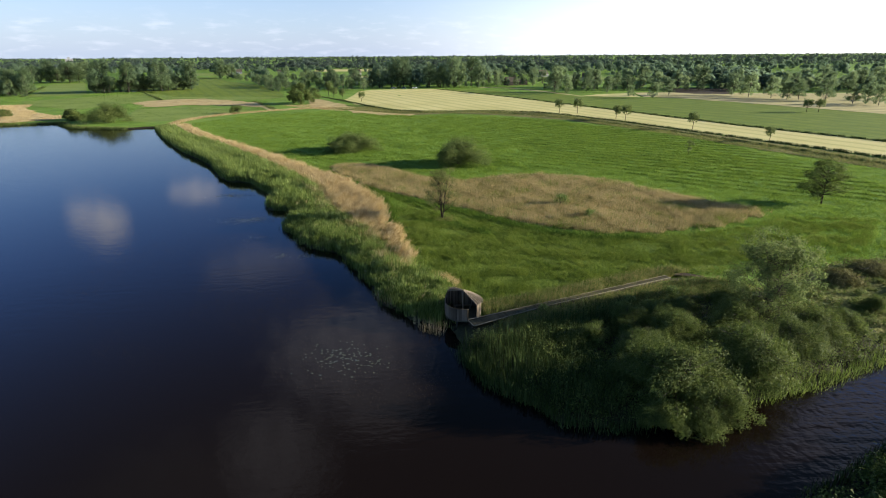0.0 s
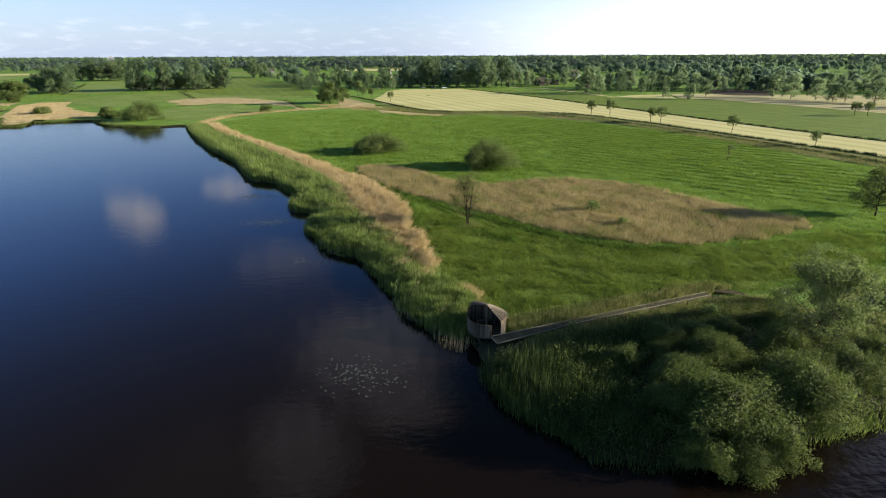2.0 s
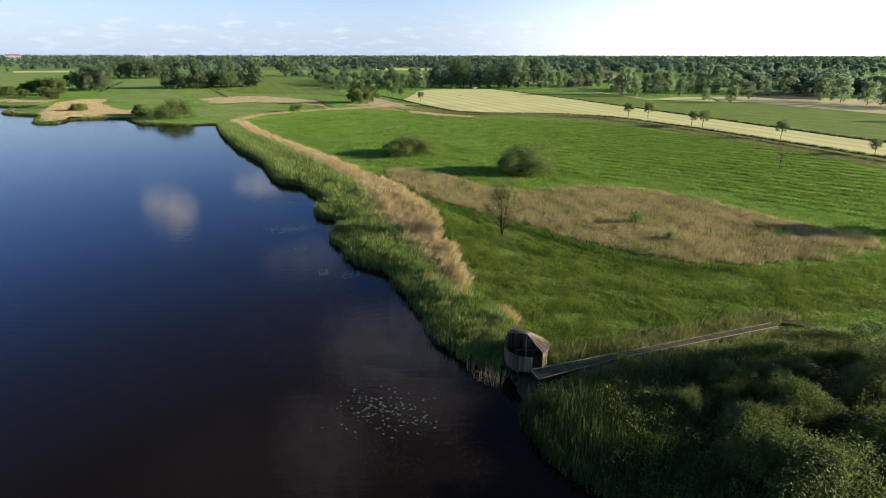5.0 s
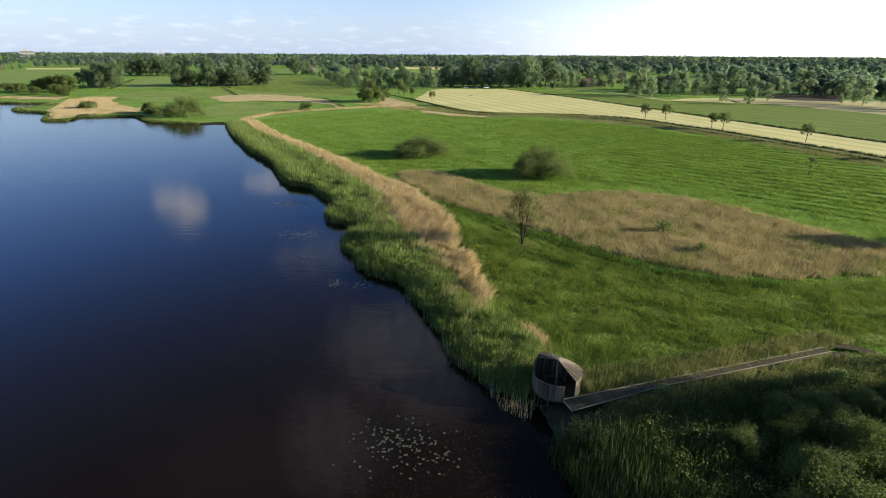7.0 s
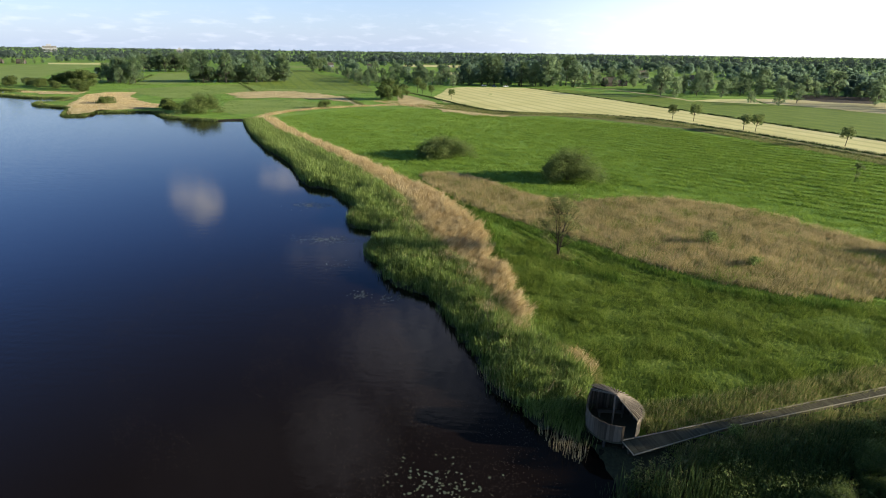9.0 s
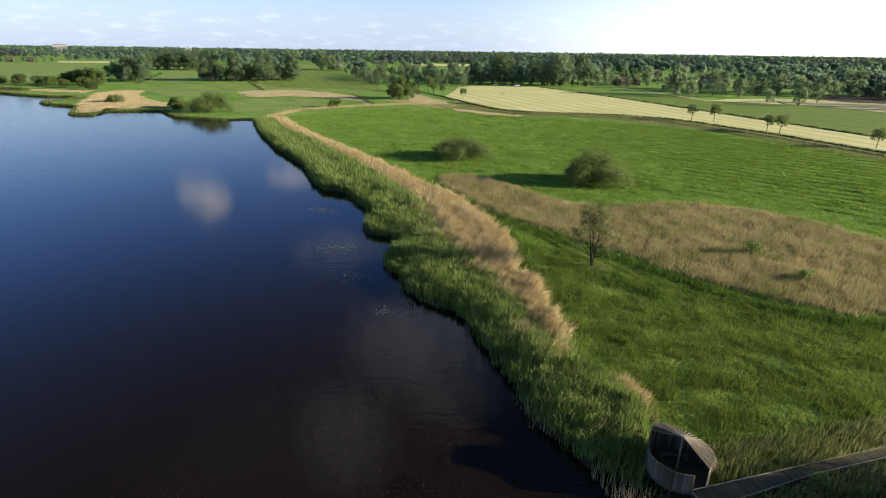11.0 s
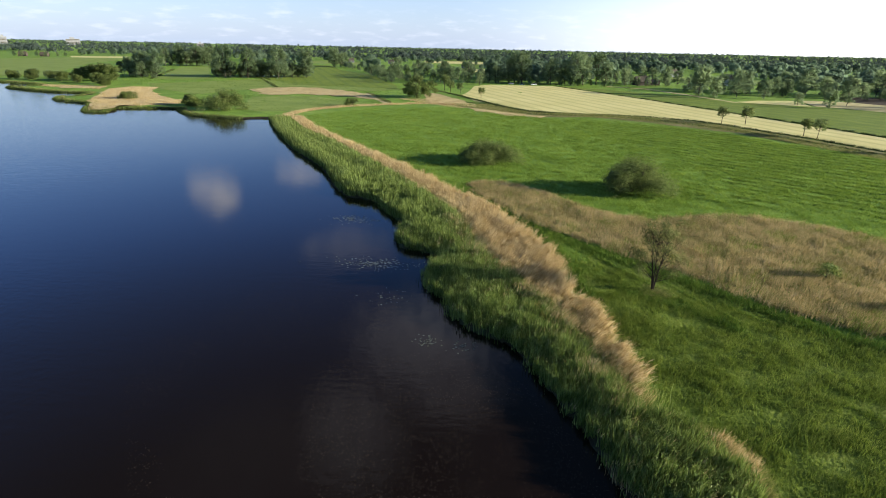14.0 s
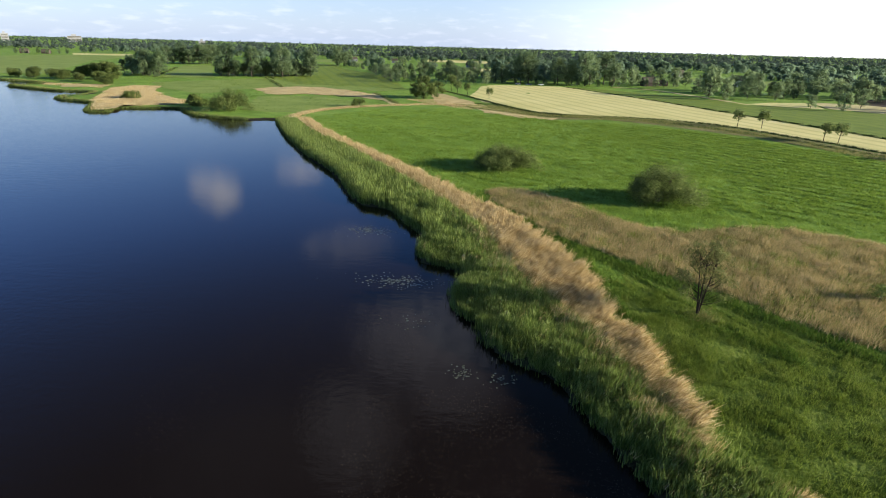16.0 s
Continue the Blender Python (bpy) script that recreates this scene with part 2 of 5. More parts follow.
M_THORN = surface("grey_willow_leaves", [(0.065, 0.098, 0.026), (0.12, 0.16, 0.046), (0.20, 0.235, 0.08)], 1.6, 0.7, 0, 0.4, island=0.4, through_light=0.6, spec=0.12)
# The bluish tint of the next three leaf materials is painted distance haze.
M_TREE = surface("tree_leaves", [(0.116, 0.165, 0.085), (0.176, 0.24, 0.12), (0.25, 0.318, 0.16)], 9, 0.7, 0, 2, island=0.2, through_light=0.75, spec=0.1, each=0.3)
M_HORIZON = surface("hazed_horizon_leaves", [(0.034, 0.05, 0.042), (0.05, 0.07, 0.058), (0.07, 0.094, 0.074)], 160, 0.85, 0, 30, island=0.2, through_light=0.35, spec=0.08)
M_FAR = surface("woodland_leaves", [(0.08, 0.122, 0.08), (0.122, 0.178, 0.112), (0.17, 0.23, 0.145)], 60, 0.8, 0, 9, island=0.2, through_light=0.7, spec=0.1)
M_DARKBARK = surface("dark_bark", [(0.018, 0.014, 0.010), (0.05, 0.038, 0.028)], 0.5, 0.95, 0.5, stretch=(1, 1, 0.3), spec=0.1)
M_ALDER = surface("alder_leaves", [(0.08, 0.095, 0.026), (0.14, 0.155, 0.048), (0.205, 0.21, 0.075)], 1.2, 0.7, 0, 0.3, island=0.4, through_light=0.3, spec=0.1)
M_BARK = surface("bark", [(0.035, 0.03, 0.022), (0.085, 0.07, 0.053)], 0.5, 0.9, 0.5, stretch=(1, 1, 0.3))
M_HAY = striped(surface("mown_hay", [(0.395, 0.365, 0.14), (0.51, 0.468, 0.2), (0.595, 0.545, 0.26)], 30, 0.9, 0.12, 1.0, spec=0.1), radians(-21), 8.5, (0.33, 0.335, 0.12), 0.6)
M_GREEN2 = striped(surface("pasture_sward", [(0.095, 0.142, 0.02), (0.13, 0.18, 0.026), (0.17, 0.215, 0.038)], 9, 0.9, 0.5, 0.8, spec=0.1), radians(-21), 9, (0.08, 0.13, 0.025), 0.4)
M_STRAW = striped(surface("cut_straw", [(0.32, 0.28, 0.13), (0.43, 0.375, 0.18), (0.52, 0.455, 0.24)], 25, 0.9, 0.2, 1.0, spec=0.1), radians(-60), 9, (0.20, 0.20, 0.08), 0.7)
M_ROUGH = surface("rough_verge", [(0.075, 0.105, 0.02), (0.15, 0.15, 0.05), (0.26, 0.22, 0.10)], 9, 0.9, 0.6, 1.2, spec=0.1)
M_PATH = surface("trodden_peat", [(0.035, 0.028, 0.018), (0.07, 0.055, 0.035)], 1.5, 0.9, 0.4, 0.2, spec=0.1)
M_DRY = surface("dry_marsh", [(0.21, 0.18, 0.075), (0.41, 0.325, 0.155), (0.53, 0.43, 0.23)], 6, 0.9, 0.2, 1.0, spec=0.1)
M_SEDGE = surface("dark_sedge", [(0.035, 0.055, 0.014), (0.065, 0.09, 0.022), (0.10, 0.125, 0.04)], 4, 0.8, 0, 0.6, island=0.4, spec=0.1)
M_ROW = surface("cut_rows", [(0.048, 0.09, 0.011), (0.08, 0.142, 0.016), (0.125, 0.19, 0.03)], 4, 0.8, 0, 0.6, island=0.4, through_light=0.2, spec=0.1)
M_PASTURE = surface("far_pasture", [(0.11, 0.162, 0.032), (0.158, 0.215, 0.045), (0.22, 0.27, 0.07)], 15, 0.9, 0.15, 1.2, spec=0.1)
M_WOOD = surface("weathered_oak", [(0.055, 0.043, 0.028), (0.11, 0.086, 0.058), (0.18, 0.145, 0.10)], 0.6, 0.85, 0.4, 0.05, stretch=(6, 6, 0.8), spec=0.15, each=0.5)
M_SLAT = surface("grey_slat", [(0.11, 0.09, 0.065), (0.21, 0.175, 0.13)], 0.7, 0.85, 0.3, 0.06, spec=0.15, each=0.4)
M_DECK = surface("grey_decking", [(0.052, 0.048, 0.03), (0.098, 0.09, 0.056)], 1.2, 0.95, 0.3, 0.08, spec=0.08, each=0.3)
M_RAIL = surface("pale_edge_board", [(0.17, 0.155, 0.11), (0.28, 0.25, 0.185)], 0.9, 0.8, 0.2, 0.1)
M_PAD = surface("lily_pad", [(0.04, 0.05, 0.026), (0.115, 0.118, 0.07)], 0.7, 0.34, 0, 0.2, island=0.4, spec=0.5)
M_DRIFT = surface("drifting_leaf", [(0.032, 0.025, 0.019), (0.075, 0.06, 0.047)], 0.5, 0.9, 0, 0.2, island=0.5, spec=0.06)
M_BRICK = surface("house_brick", [(0.04, 0.032, 0.026), (0.075, 0.06, 0.048)], 3, 0.9, 0.2)
M_ROOF = surface("roof_tile", [(0.05, 0.045, 0.034), (0.09, 0.08, 0.06)], 2, 0.9, 0.3, spec=0.1)
M_WHITE = surface("white_render", [(0.68, 0.67, 0.64), (0.80, 0.79, 0.76)], 4, 0.7, 0.1)
M_CONC = surface("pale_concrete", [(0.17, 0.18, 0.19), (0.25, 0.26, 0.27)], 8, 0.8, 0.1)
M_GLASS = surface("dark_window", [(0.02, 0.025, 0.03), (0.04, 0.045, 0.05)], 3, 0.1, 0, spec=0.6)

M_WATER = bpy.data.materials.new("peat_water")
M_WATER.use_nodes = True
_n, _l = M_WATER.node_tree.nodes, M_WATER.node_tree.links
_b = _n["Principled BSDF"]
_b.inputs["Base Color"].default_value = (0.0064, 0.004, 0.0029, 1)
_b.inputs["Roughness"].default_value, _b.inputs["IOR"].default_value = 0.05, 1.33
_b.inputs["Specular IOR Level"].default_value = 0.25
_tc = _n.new("ShaderNodeTexCoord")
_w = _n.new("ShaderNodeTexNoise")
_w.inputs["Scale"].default_value, _w.inputs["Detail"].default_value = 1.4, 3
_l.new(_tc.outputs["Object"], _w.inputs["Vector"])
# a breeze roughens the water in patches
_p = _n.new("ShaderNodeTexNoise")
_p.inputs["Scale"].default_value = 0.02
_l.new(_tc.outputs["Object"], _p.inputs["Vector"])
_r = _n.new("ShaderNodeMapRange")
_r.inputs["From Min"].default_value, _r.inputs["From Max"].default_value = 0.4, 0.7
_r.inputs["To Min"].default_value, _r.inputs["To Max"].default_value = 0.04, 0.2
_l.new(_p.outputs["Fac"], _r.inputs["Value"])
_bp = _n.new("ShaderNodeBump")
_bp.inputs["Distance"].default_value = 0.06
_sx, _mr, _ad = _n.new("ShaderNodeSeparateXYZ"), _n.new("ShaderNodeMapRange"), _n.new("ShaderNodeMath")
_l.new(_tc.outputs["Object"], _sx.inputs[0])
_l.new(_sx.outputs[0], _mr.inputs["Value"])
_mr.inputs["From Min"].default_value, _mr.inputs["From Max"].default_value, _mr.inputs["To Max"].default_value = 14, 26, 0.9
_l.new(_mr.outputs[0], _ad.inputs[0])
_l.new(_r.outputs[0], _ad.inputs[1])
# the open lake lies more in the wind than the bay under the reeds
_open, _ad2 = _n.new("ShaderNodeMapRange"), _n.new("ShaderNodeMath")
_l.new(_sx.outputs[0], _open.inputs["Value"])
_open.inputs["From Min"].default_value, _open.inputs["From Max"].default_value, _open.inputs["To Max"].default_value = -45, -230, 0.42
_l.new(_ad.outputs[0], _ad2.inputs[0])
_l.new(_open.outputs[0], _ad2.inputs[1])
_l.new(_ad2.outputs[0], _bp.inputs["Strength"])
# long wavelets across the breeze over small ripples
_mp, _w2, _sum = _n.new("ShaderNodeMapping"), _n.new("ShaderNodeTexNoise"), _n.new("ShaderNodeMath")
_mp.inputs["Rotation"].default_value, _mp.inputs["Scale"].default_value = (0, 0, radians(28)), (0.35, 1.6, 1)
_w2.inputs["Scale"].default_value, _w2.inputs["Detail"].default_value = 0.9, 4
_l.new(_tc.outputs["Object"], _mp.inputs["Vector"])
_l.new(_mp.outputs[0], _w2.inputs["Vector"])
_l.new(_w.outputs["Fac"], _sum.inputs[0])
_l.new(_w2.outputs["Fac"], _sum.inputs[1])
_l.new(_sum.outputs[0], _bp.inputs["Height"])
_l.new(_bp.outputs[0], _b.inputs["Normal"])


# ---- geometry helpers ----
rng = np.random.default_rng(7)
WATER = -0.8


def mesh(name, verts, faces, material, smooth=False):
    """faces: an array (n, 3 or 4)."""
    me = bpy.data.meshes.new(name)
    verts, faces = np.asarray(verts, np.float32), np.asarray(faces, np.int32)
    k = faces.shape[1]
    me.vertices.add(len(verts))
    me.vertices.foreach_set("co", verts.ravel())
    me.loops.add(faces.size)
    me.loops.foreach_set("vertex_index", faces.ravel())
    me.polygons.add(len(faces))
    me.polygons.foreach_set("loop_start", np.arange(0, faces.size, k, dtype=np.int32))
    if smooth:
        me.polygons.foreach_set("use_smooth", np.ones(len(faces), bool))
    me.update(calc_edges=True)
    me.materials.append(material)
    return me


def part(name, data, parent, label="", material=None):
    """Links a bmesh or a mesh as one mesh object under a thing or a part."""
    if isinstance(data, bmesh.types.BMesh):
        me = bpy.data.meshes.new(name)
        data.to_mesh(me)
        data.free()
        me.materials.append(material)
        data = me
    ob = new(name, data)
    ob.parent = parent
    return tagged(ob, label)


def thing(name, x, y, z, label, category, group="", rz=0.0):
    ob = new(name)
    ob.matrix_world = pose(x, y, z, 0, 0, rz)
    return tagged(ob, label, category, group)


def box(bm, lo, hi, m=Matrix()):
    vs = [bm.verts.new(m @ Vector((x, y, z))) for x in (lo[0], hi[0]) for y in (lo[1], hi[1]) for z in (lo[2], hi[2])]
    for f in ((0, 1, 3, 2), (4, 6, 7, 5), (0, 4, 5, 1), (2, 3, 7, 6), (0, 2, 6, 4), (1, 5, 7, 3)):
        bm.faces.new([vs[i] for i in f])
    return vs


def spline(points, per=6, closed=True):
    """A smooth line through a few points (Catmull-Rom)."""
    p = np.asarray(points, float)
    n = len(p)
    out = []
    for i in range(n if closed else n - 1):
        idx = [(i - 1) % n, i, (i + 1) % n, (i + 2) % n] if closed else [max(i - 1, 0), i, i + 1, min(i + 2, n - 1)]
        a, b, c, d = p[idx]
        for t in np.arange(per) / per:
            out.append(0.5 * (2 * b + (c - a) * t + (2 * a - 5 * b + 4 * c - d) * t * t + (3 * b - a - 3 * c + d) * t ** 3))
    if not closed:
        out.append(p[-1])
    return np.array(out)


def inside(poly, pts):
    x, y = pts[:, 0], pts[:, 1]
    res = np.zeros(len(pts), bool)
    j = len(poly) - 1
    for i in range(len(poly)):
        (xi, yi), (xj, yj) = poly[i], poly[j]
        if yi != yj:
            res ^= ((yi > y) != (yj > y)) & (x < (xj - xi) * (y - yi) / (yj - yi) + xi)
        j = i
    return res


def distance(line, pts, closed=True):
    best = np.full(len(pts), 1e9)
    n = len(line)
    for i in range(n if closed else n - 1):
        a, b = line[i], line[(i + 1) % n]
        d = b - a
        t = np.clip(((pts - a) @ d) / max(d @ d, 1e-9), 0, 1)
        best = np.minimum(best, np.linalg.norm(pts - a - t[:, None] * d, axis=1))
    return best


def waves(x, y, scale, seed=0):
    """A cheap smooth noise, about -1 to 1."""
    r = np.random.default_rng(seed)
    s = 0
    for k in range(6):
        a, f, ph = r.uniform(0, 6.283), r.uniform(0.6, 1.7) / scale, r.uniform(0, 6.283)
        s = s + np.sin((x * math.cos(a) + y * math.sin(a)) * 6.283 * f + ph)
    return s / 3.0


def scatter(poly, count):
    """Random places inside an outline."""
    poly = np.asarray(poly)
    lo, hi = poly.min(0), poly.max(0)
    out = np.zeros((0, 2))
    while len(out) < count:
        p = rng.uniform(lo, hi, (count * 2, 2))
        out = np.vstack([out, p[inside(poly, p)]])
    return out[:count]


# ---- the lake and its shores ----
POINT_SHORE = [(165.7, 42.6), (84.2, 12.4), (50, -5.4), (38.6, -9.9), (29.4, -12.8), (22, -14.4), (14, -16.2), (8.9, -16.6), (5.0, -15.6), (3.6, -13.3), (1.2, -11.1), (-0.4, -9.2), (-1.5, -6.0), (-1.7, -2.0)]
REED_SHORE = [(-2.4, 1.8), (-4.0, 2.3), (-6.0, 3.6), (-7.9, 6.2), (-9.9, 8.8), (-10.9, 13.1), (-13.0, 17.8), (-14.6, 22.0), (-16.4, 25.9), (-18.9, 28.2), (-21.0, 29.8), (-23.2, 32.6), (-24.0, 36.1), (-25.8, 37.7), (-26.9, 41.5),
              (-26.7, 44.5), (-25.4, 47.6), (-28.2, 51.0), (-31.5, 52.6), (-32.9, 57.5), (-32.3, 61.6), (-34.0, 65.2), (-36.8, 69.8), (-40.4, 76.0), (-46.4, 79.0), (-51.2, 87.4), (-59, 103.5), (-71.2, 121.3), (-78, 134), (-88, 152), (-102, 181.5)]
EAST_SHORE = POINT_SHORE + REED_SHORE
FAR_SHORE = [(-112, 179.8), (-127.6, 183), (-137, 188), (-146, 197.7), (-151, 204), (-166, 201.7), (-176, 198.5), (-171.5, 188.5), (-180, 187.6), (-190, 203), (-199, 215), (-218.5, 222.5), (-229, 236), (-224, 243), (-230, 258), (-247, 259.5), (-262, 264), (-276, 270), (-294, 280), (-286, 291), (-299, 303), (-332, 316)]
WEST_SHORE = [(-400, 320), (-420, 120), (-330, -20), (-230, -140), (-60, -171), (-4, -98), (6, -54), (12, -34.5), (17.2, -25.8), (23.7, -22.8), (30.6, -20), (49.5, -12.5), (88, 3.5), (166, 33)]
LAKE = spline(EAST_SHORE + FAR_SHORE + WEST_SHORE, 4)
# small bays and tongues along the near shore
_k = (LAKE[:, 1] > 5) & (LAKE[:, 1] < 140) & (LAKE[:, 0] > -100)
LAKE[_k] += np.column_stack([0.35 * waves(LAKE[_k, 0], LAKE[_k, 1], 5, 91), 0.3 * waves(LAKE[_k, 0], LAKE[_k, 1], 4, 92)])


def land(pts):
    """Height of the ground at places (n, 2)."""
    pts = np.asarray(pts, float)
    z = 0.06 * waves(pts[:, 0], pts[:, 1], 23, 3) + 0.04 * waves(pts[:, 0], pts[:, 1], 9, 4)
    near = (pts[:, 0] > -520) & (pts[:, 0] < 190) & (pts[:, 1] > -260) & (pts[:, 1] < 520)
    q = pts[near]
    d = distance(LAKE, q)
    inn = inside(LAKE, q)
    zn = z[near]
    edge = np.clip(d / 3.0, 0, 1)
    zn = np.where(inn, WATER - 1.2 * np.clip(d / 2.0, 0, 1), WATER + 0.05 + (zn - WATER - 0.05) * edge)
    z[near] = zn
    return z


def axis(centre, reach, step, growth):
    right = [0.0]
    while right[-1] < reach:
        right.append(right[-1] + max(step, growth * right[-1]))
    right = np.array(right)
    return centre + np.concatenate([-right[:0:-1], right])


gx, gy = axis(-20, 4900, 1.5, 0.03), axis(25, 4900, 1.5, 0.027)
GX, GY = np.meshgrid(gx, gy)
gp = np.stack([GX.ravel(), GY.ravel()], 1)
gi = np.arange(len(gp)).reshape(GX.shape)
quads = np.stack([gi[:-1, :-1].ravel(), gi[:-1, 1:].ravel(), gi[1:, 1:].ravel(), gi[1:, :-1].ravel()], 1)
tagged(new("ground", mesh("ground", np.column_stack([gp, land(gp)]), quads, M_MEADOW, True)), "rough green marsh meadow with uneven tussocks", "ground", kind="structure")
wv = [(-560, -300, WATER), (200, -300, WATER), (200, 540, WATER), (-560, 540, WATER)]
tagged(new("water", mesh("water", wv, [(0, 1, 2, 3)], M_WATER)), "dark peaty lake water mirroring sky and clouds", "lake", kind="structure")


def field(name, corners, material, label, z=0.06, loose=0.7):
    """A level sheet of land with its own crop."""
    line = []
    for (x0, y0), (x1, y1) in zip(corners, corners[1:] + corners[:1]):
        n = max(1, int(math.hypot(x1 - x0, y1 - y0) / 5))
        line += [(x0 + (x1 - x0) * k / n, y0 + (y1 - y0) * k / n) for k in range(n)]
    line = np.array(line)
    line += np.column_stack([loose * waves(line[:, 0], line[:, 1], 17, 51), loose * waves(line[:, 0], line[:, 1], 15, 52)])
    bm = bmesh.new()
    bm.faces.new([bm.verts.new((x, y, 0)) for x, y in line])
    bmesh.ops.triangulate(bm, faces=bm.faces[:])
    me = bpy.data.meshes.new(name)
    bm.to_mesh(me)
    bm.free()
    if me.polygons[0].normal.z < 0:
        me.flip_normals()
    me.materials.append(material)
    ob = new(name, me)
    ob.location.z = z
    return tagged(ob, label, "field", kind="structure")


field("field_hay", [(-33, 302), (-29, 350), (-28, 378), (-17, 398), (30, 400), (50, 360), (72, 306), (90, 255), (107, 209), (128, 150), (149, 104), (190, 10), (165, -15), (134, 60), (117, 104), (100, 146), (87, 176), (66, 210), (40, 222), (2, 228), (-14, 254), (-25, 268)], M_HAY, "pale mown hayfield with long parallel swaths", 0.12)
field("field_green", [(33, 400), (42, 400), (86, 356), (128, 297), (172, 274), (193, 233), (222, 160), (262, 64), (220, 0), (192, 10), (151, 104), (130, 150), (109, 209), (92, 255), (74, 306), (52, 360)], M_GREEN2, "evenly mown dark green pasture strip", 0.13)
field("field_straw", [(158, 290), (169, 327), (216, 322), (246, 307), (420, 270), (420, 90), (264, 66), (224, 160), (195, 234), (174, 276)], M_STRAW, "field of cut straw with dark swaths", 0.14)
field("field_verge", [(-40, 254), (-18, 251), (1, 226), (39, 220), (65, 208), (85, 175), (98, 145), (115, 103), (132, 58), (150, 0), (128, 0), (113, 66), (98, 106), (88, 146), (68, 178), (44, 200), (24, 212), (3, 206), (-30, 238)], M_ROUGH, "rough brown verge beside the hayfield", 0.11)
field("field_yellow", [(276, 268), (304, 263), (420, 262), (420, 320), (300, 322)], M_PASTURE, "bright yellow-green field between far trees", 0.12)
field("field_pale", [(121, 304), (130, 298), (155, 288), (164, 322), (140, 318)], M_HAY, "pale mown strip before the woods", 0.15)
field("field_track", [(71, 408), (95, 393), (108, 350), (119, 300), (123, 300), (112, 352), (98, 397), (74, 413)], M_STRAW, "pale sandy track to the farm", 0.16)
field("field_dry_strip", [(-161, 300), (-155, 316), (-144, 326), (-127, 328), (-97, 305), (-84, 286), (-74, 258), (-89, 271), (-106, 278), (-122, 280), (-135, 271)], M_DRY, "strip of dry straw-coloured marsh grass", 0.16, 2.6)
field("field_dry_spit", [(-177, 189), (-171, 190), (-178, 204), (-169, 206), (-157, 217), (-162, 230), (-181, 244), (-203, 271), (-216, 300), (-232, 297), (-232, 279), (-215, 248), (-202, 222), (-189, 204)], M_DRY, "spit covered with dry reed", 0.16, 2.2)
field("field_dry_arm", [(-271, 289), (-247, 300), (-239, 285), (-259, 276)], M_DRY, "narrow dry reed arm beyond the spit", 0.16, 2.0)
field("field_dry_bank", [(-51, 285), (-38, 291), (-33, 243), (-47, 251)], M_DRY, "patch of dry reed behind the dike", 0.15, 2.0)
field("field_dry_verge", [(-56, 316), (-48, 306), (-33, 271), (-22, 243), (-9, 222), (4, 211), (4, 205), (-10, 209), (-22, 222), (-32, 243), (-44, 247), (-52, 272)], M_DRY, "strip of dry grass between dike and hayfield", 0.135, 1.6)
field("field_dike_path", [(-89, 293), (-86, 298), (-66.3, 249), (-67.5, 240)], M_STRAW, "pale grassy path beside a ditch", 0.17, 0.4)
field("field_dark", [(210, 366), (234, 366), (262, 356), (226, 302), (203, 308), (196, 324)], M_PATH, "dark bare field before the woods", 0.17)
field("field_path", [(27.6, 10.2), (28.4, 10.9), (30.2, 10.7), (32, 9.6), (32.7, 7.6), (31.6, 7.4), (31, 8.8), (29.8, 9.5)], M_PATH, "trodden dark earth path beyond the boardwalk", 0.2)
field("field_left", [(-637, 653), (-619, 750), (-525, 745), (-478, 623), (-474, 598), (-345, 372), (-430, 345), (-560, 480)], M_PASTURE, "light green pasture behind the lake", 0.12)
field("field_bar", [(-619, 756), (-665, 815), (-590, 850), (-538, 772)], M_HAY, "narrow pale hayfield far off", 0.14)
field("field_between", [(-258, 368), (-226, 384), (-322, 576), (-338, 545)], M_PASTURE, "green pasture between two belts of trees", 0.13)
field("field_north", [(-150, 348), (-75, 337), (-84, 372), (-124, 490), (-176, 574), (-222, 700), (-290, 650), (-216, 424), (-190, 404)], M_GREEN2, "darker green pasture before the far woods", 0.115, 1.5)
field("field_cattle", [(-238, 325), (-222, 346), (-190, 396), (-133, 352), (-72, 330), (-90, 312), (-116, 316), (-150, 322), (-166, 290), (-172, 262), (-206, 287)], M_PASTURE, "bright tussocky marsh pasture", 0.11)
field("field_inner", [(-124, 204), (-112, 199), (-101, 201), (-91, 224), (-76, 242), (-112, 270), (-140, 258)], M_PASTURE, "green pasture behind the far shore", 0.10)


def sheet(name, outline, material, label, lift=0.05, step=0.9):
    """A skin of other soil that follows the ground inside an outline."""
    outline = np.asarray(outline, float)
    lo, hi = outline.min(0) - 1, outline.max(0) + 1
    nx, ny = (np.ceil((hi - lo) / step)).astype(int)
    xs, ys = np.meshgrid(lo[0] + step * np.arange(nx + 1), lo[1] + step * np.arange(ny + 1))
    pts = np.column_stack([xs.ravel(), ys.ravel()]) + rng.uniform(-0.3, 0.3, ((nx + 1) * (ny + 1), 2)) * step
    ids = np.arange(len(pts)).reshape(xs.shape)
    q = np.stack([ids[:-1, :-1].ravel(), ids[:-1, 1:].ravel(), ids[1:, 1:].ravel(), ids[1:, :-1].ravel()], 1)
    mid = pts[q].mean(1)
    q = q[inside(outline, mid + np.column_stack([0.8 * waves(mid[:, 0], mid[:, 1], 4, 55), 0.8 * waves(mid[:, 0], mid[:, 1], 4, 56)]))]
    z = land(pts)
    return tagged(new(name, mesh(name, np.column_stack([pts, z + lift]), q, material, True)), label, "ground", kind="structure")


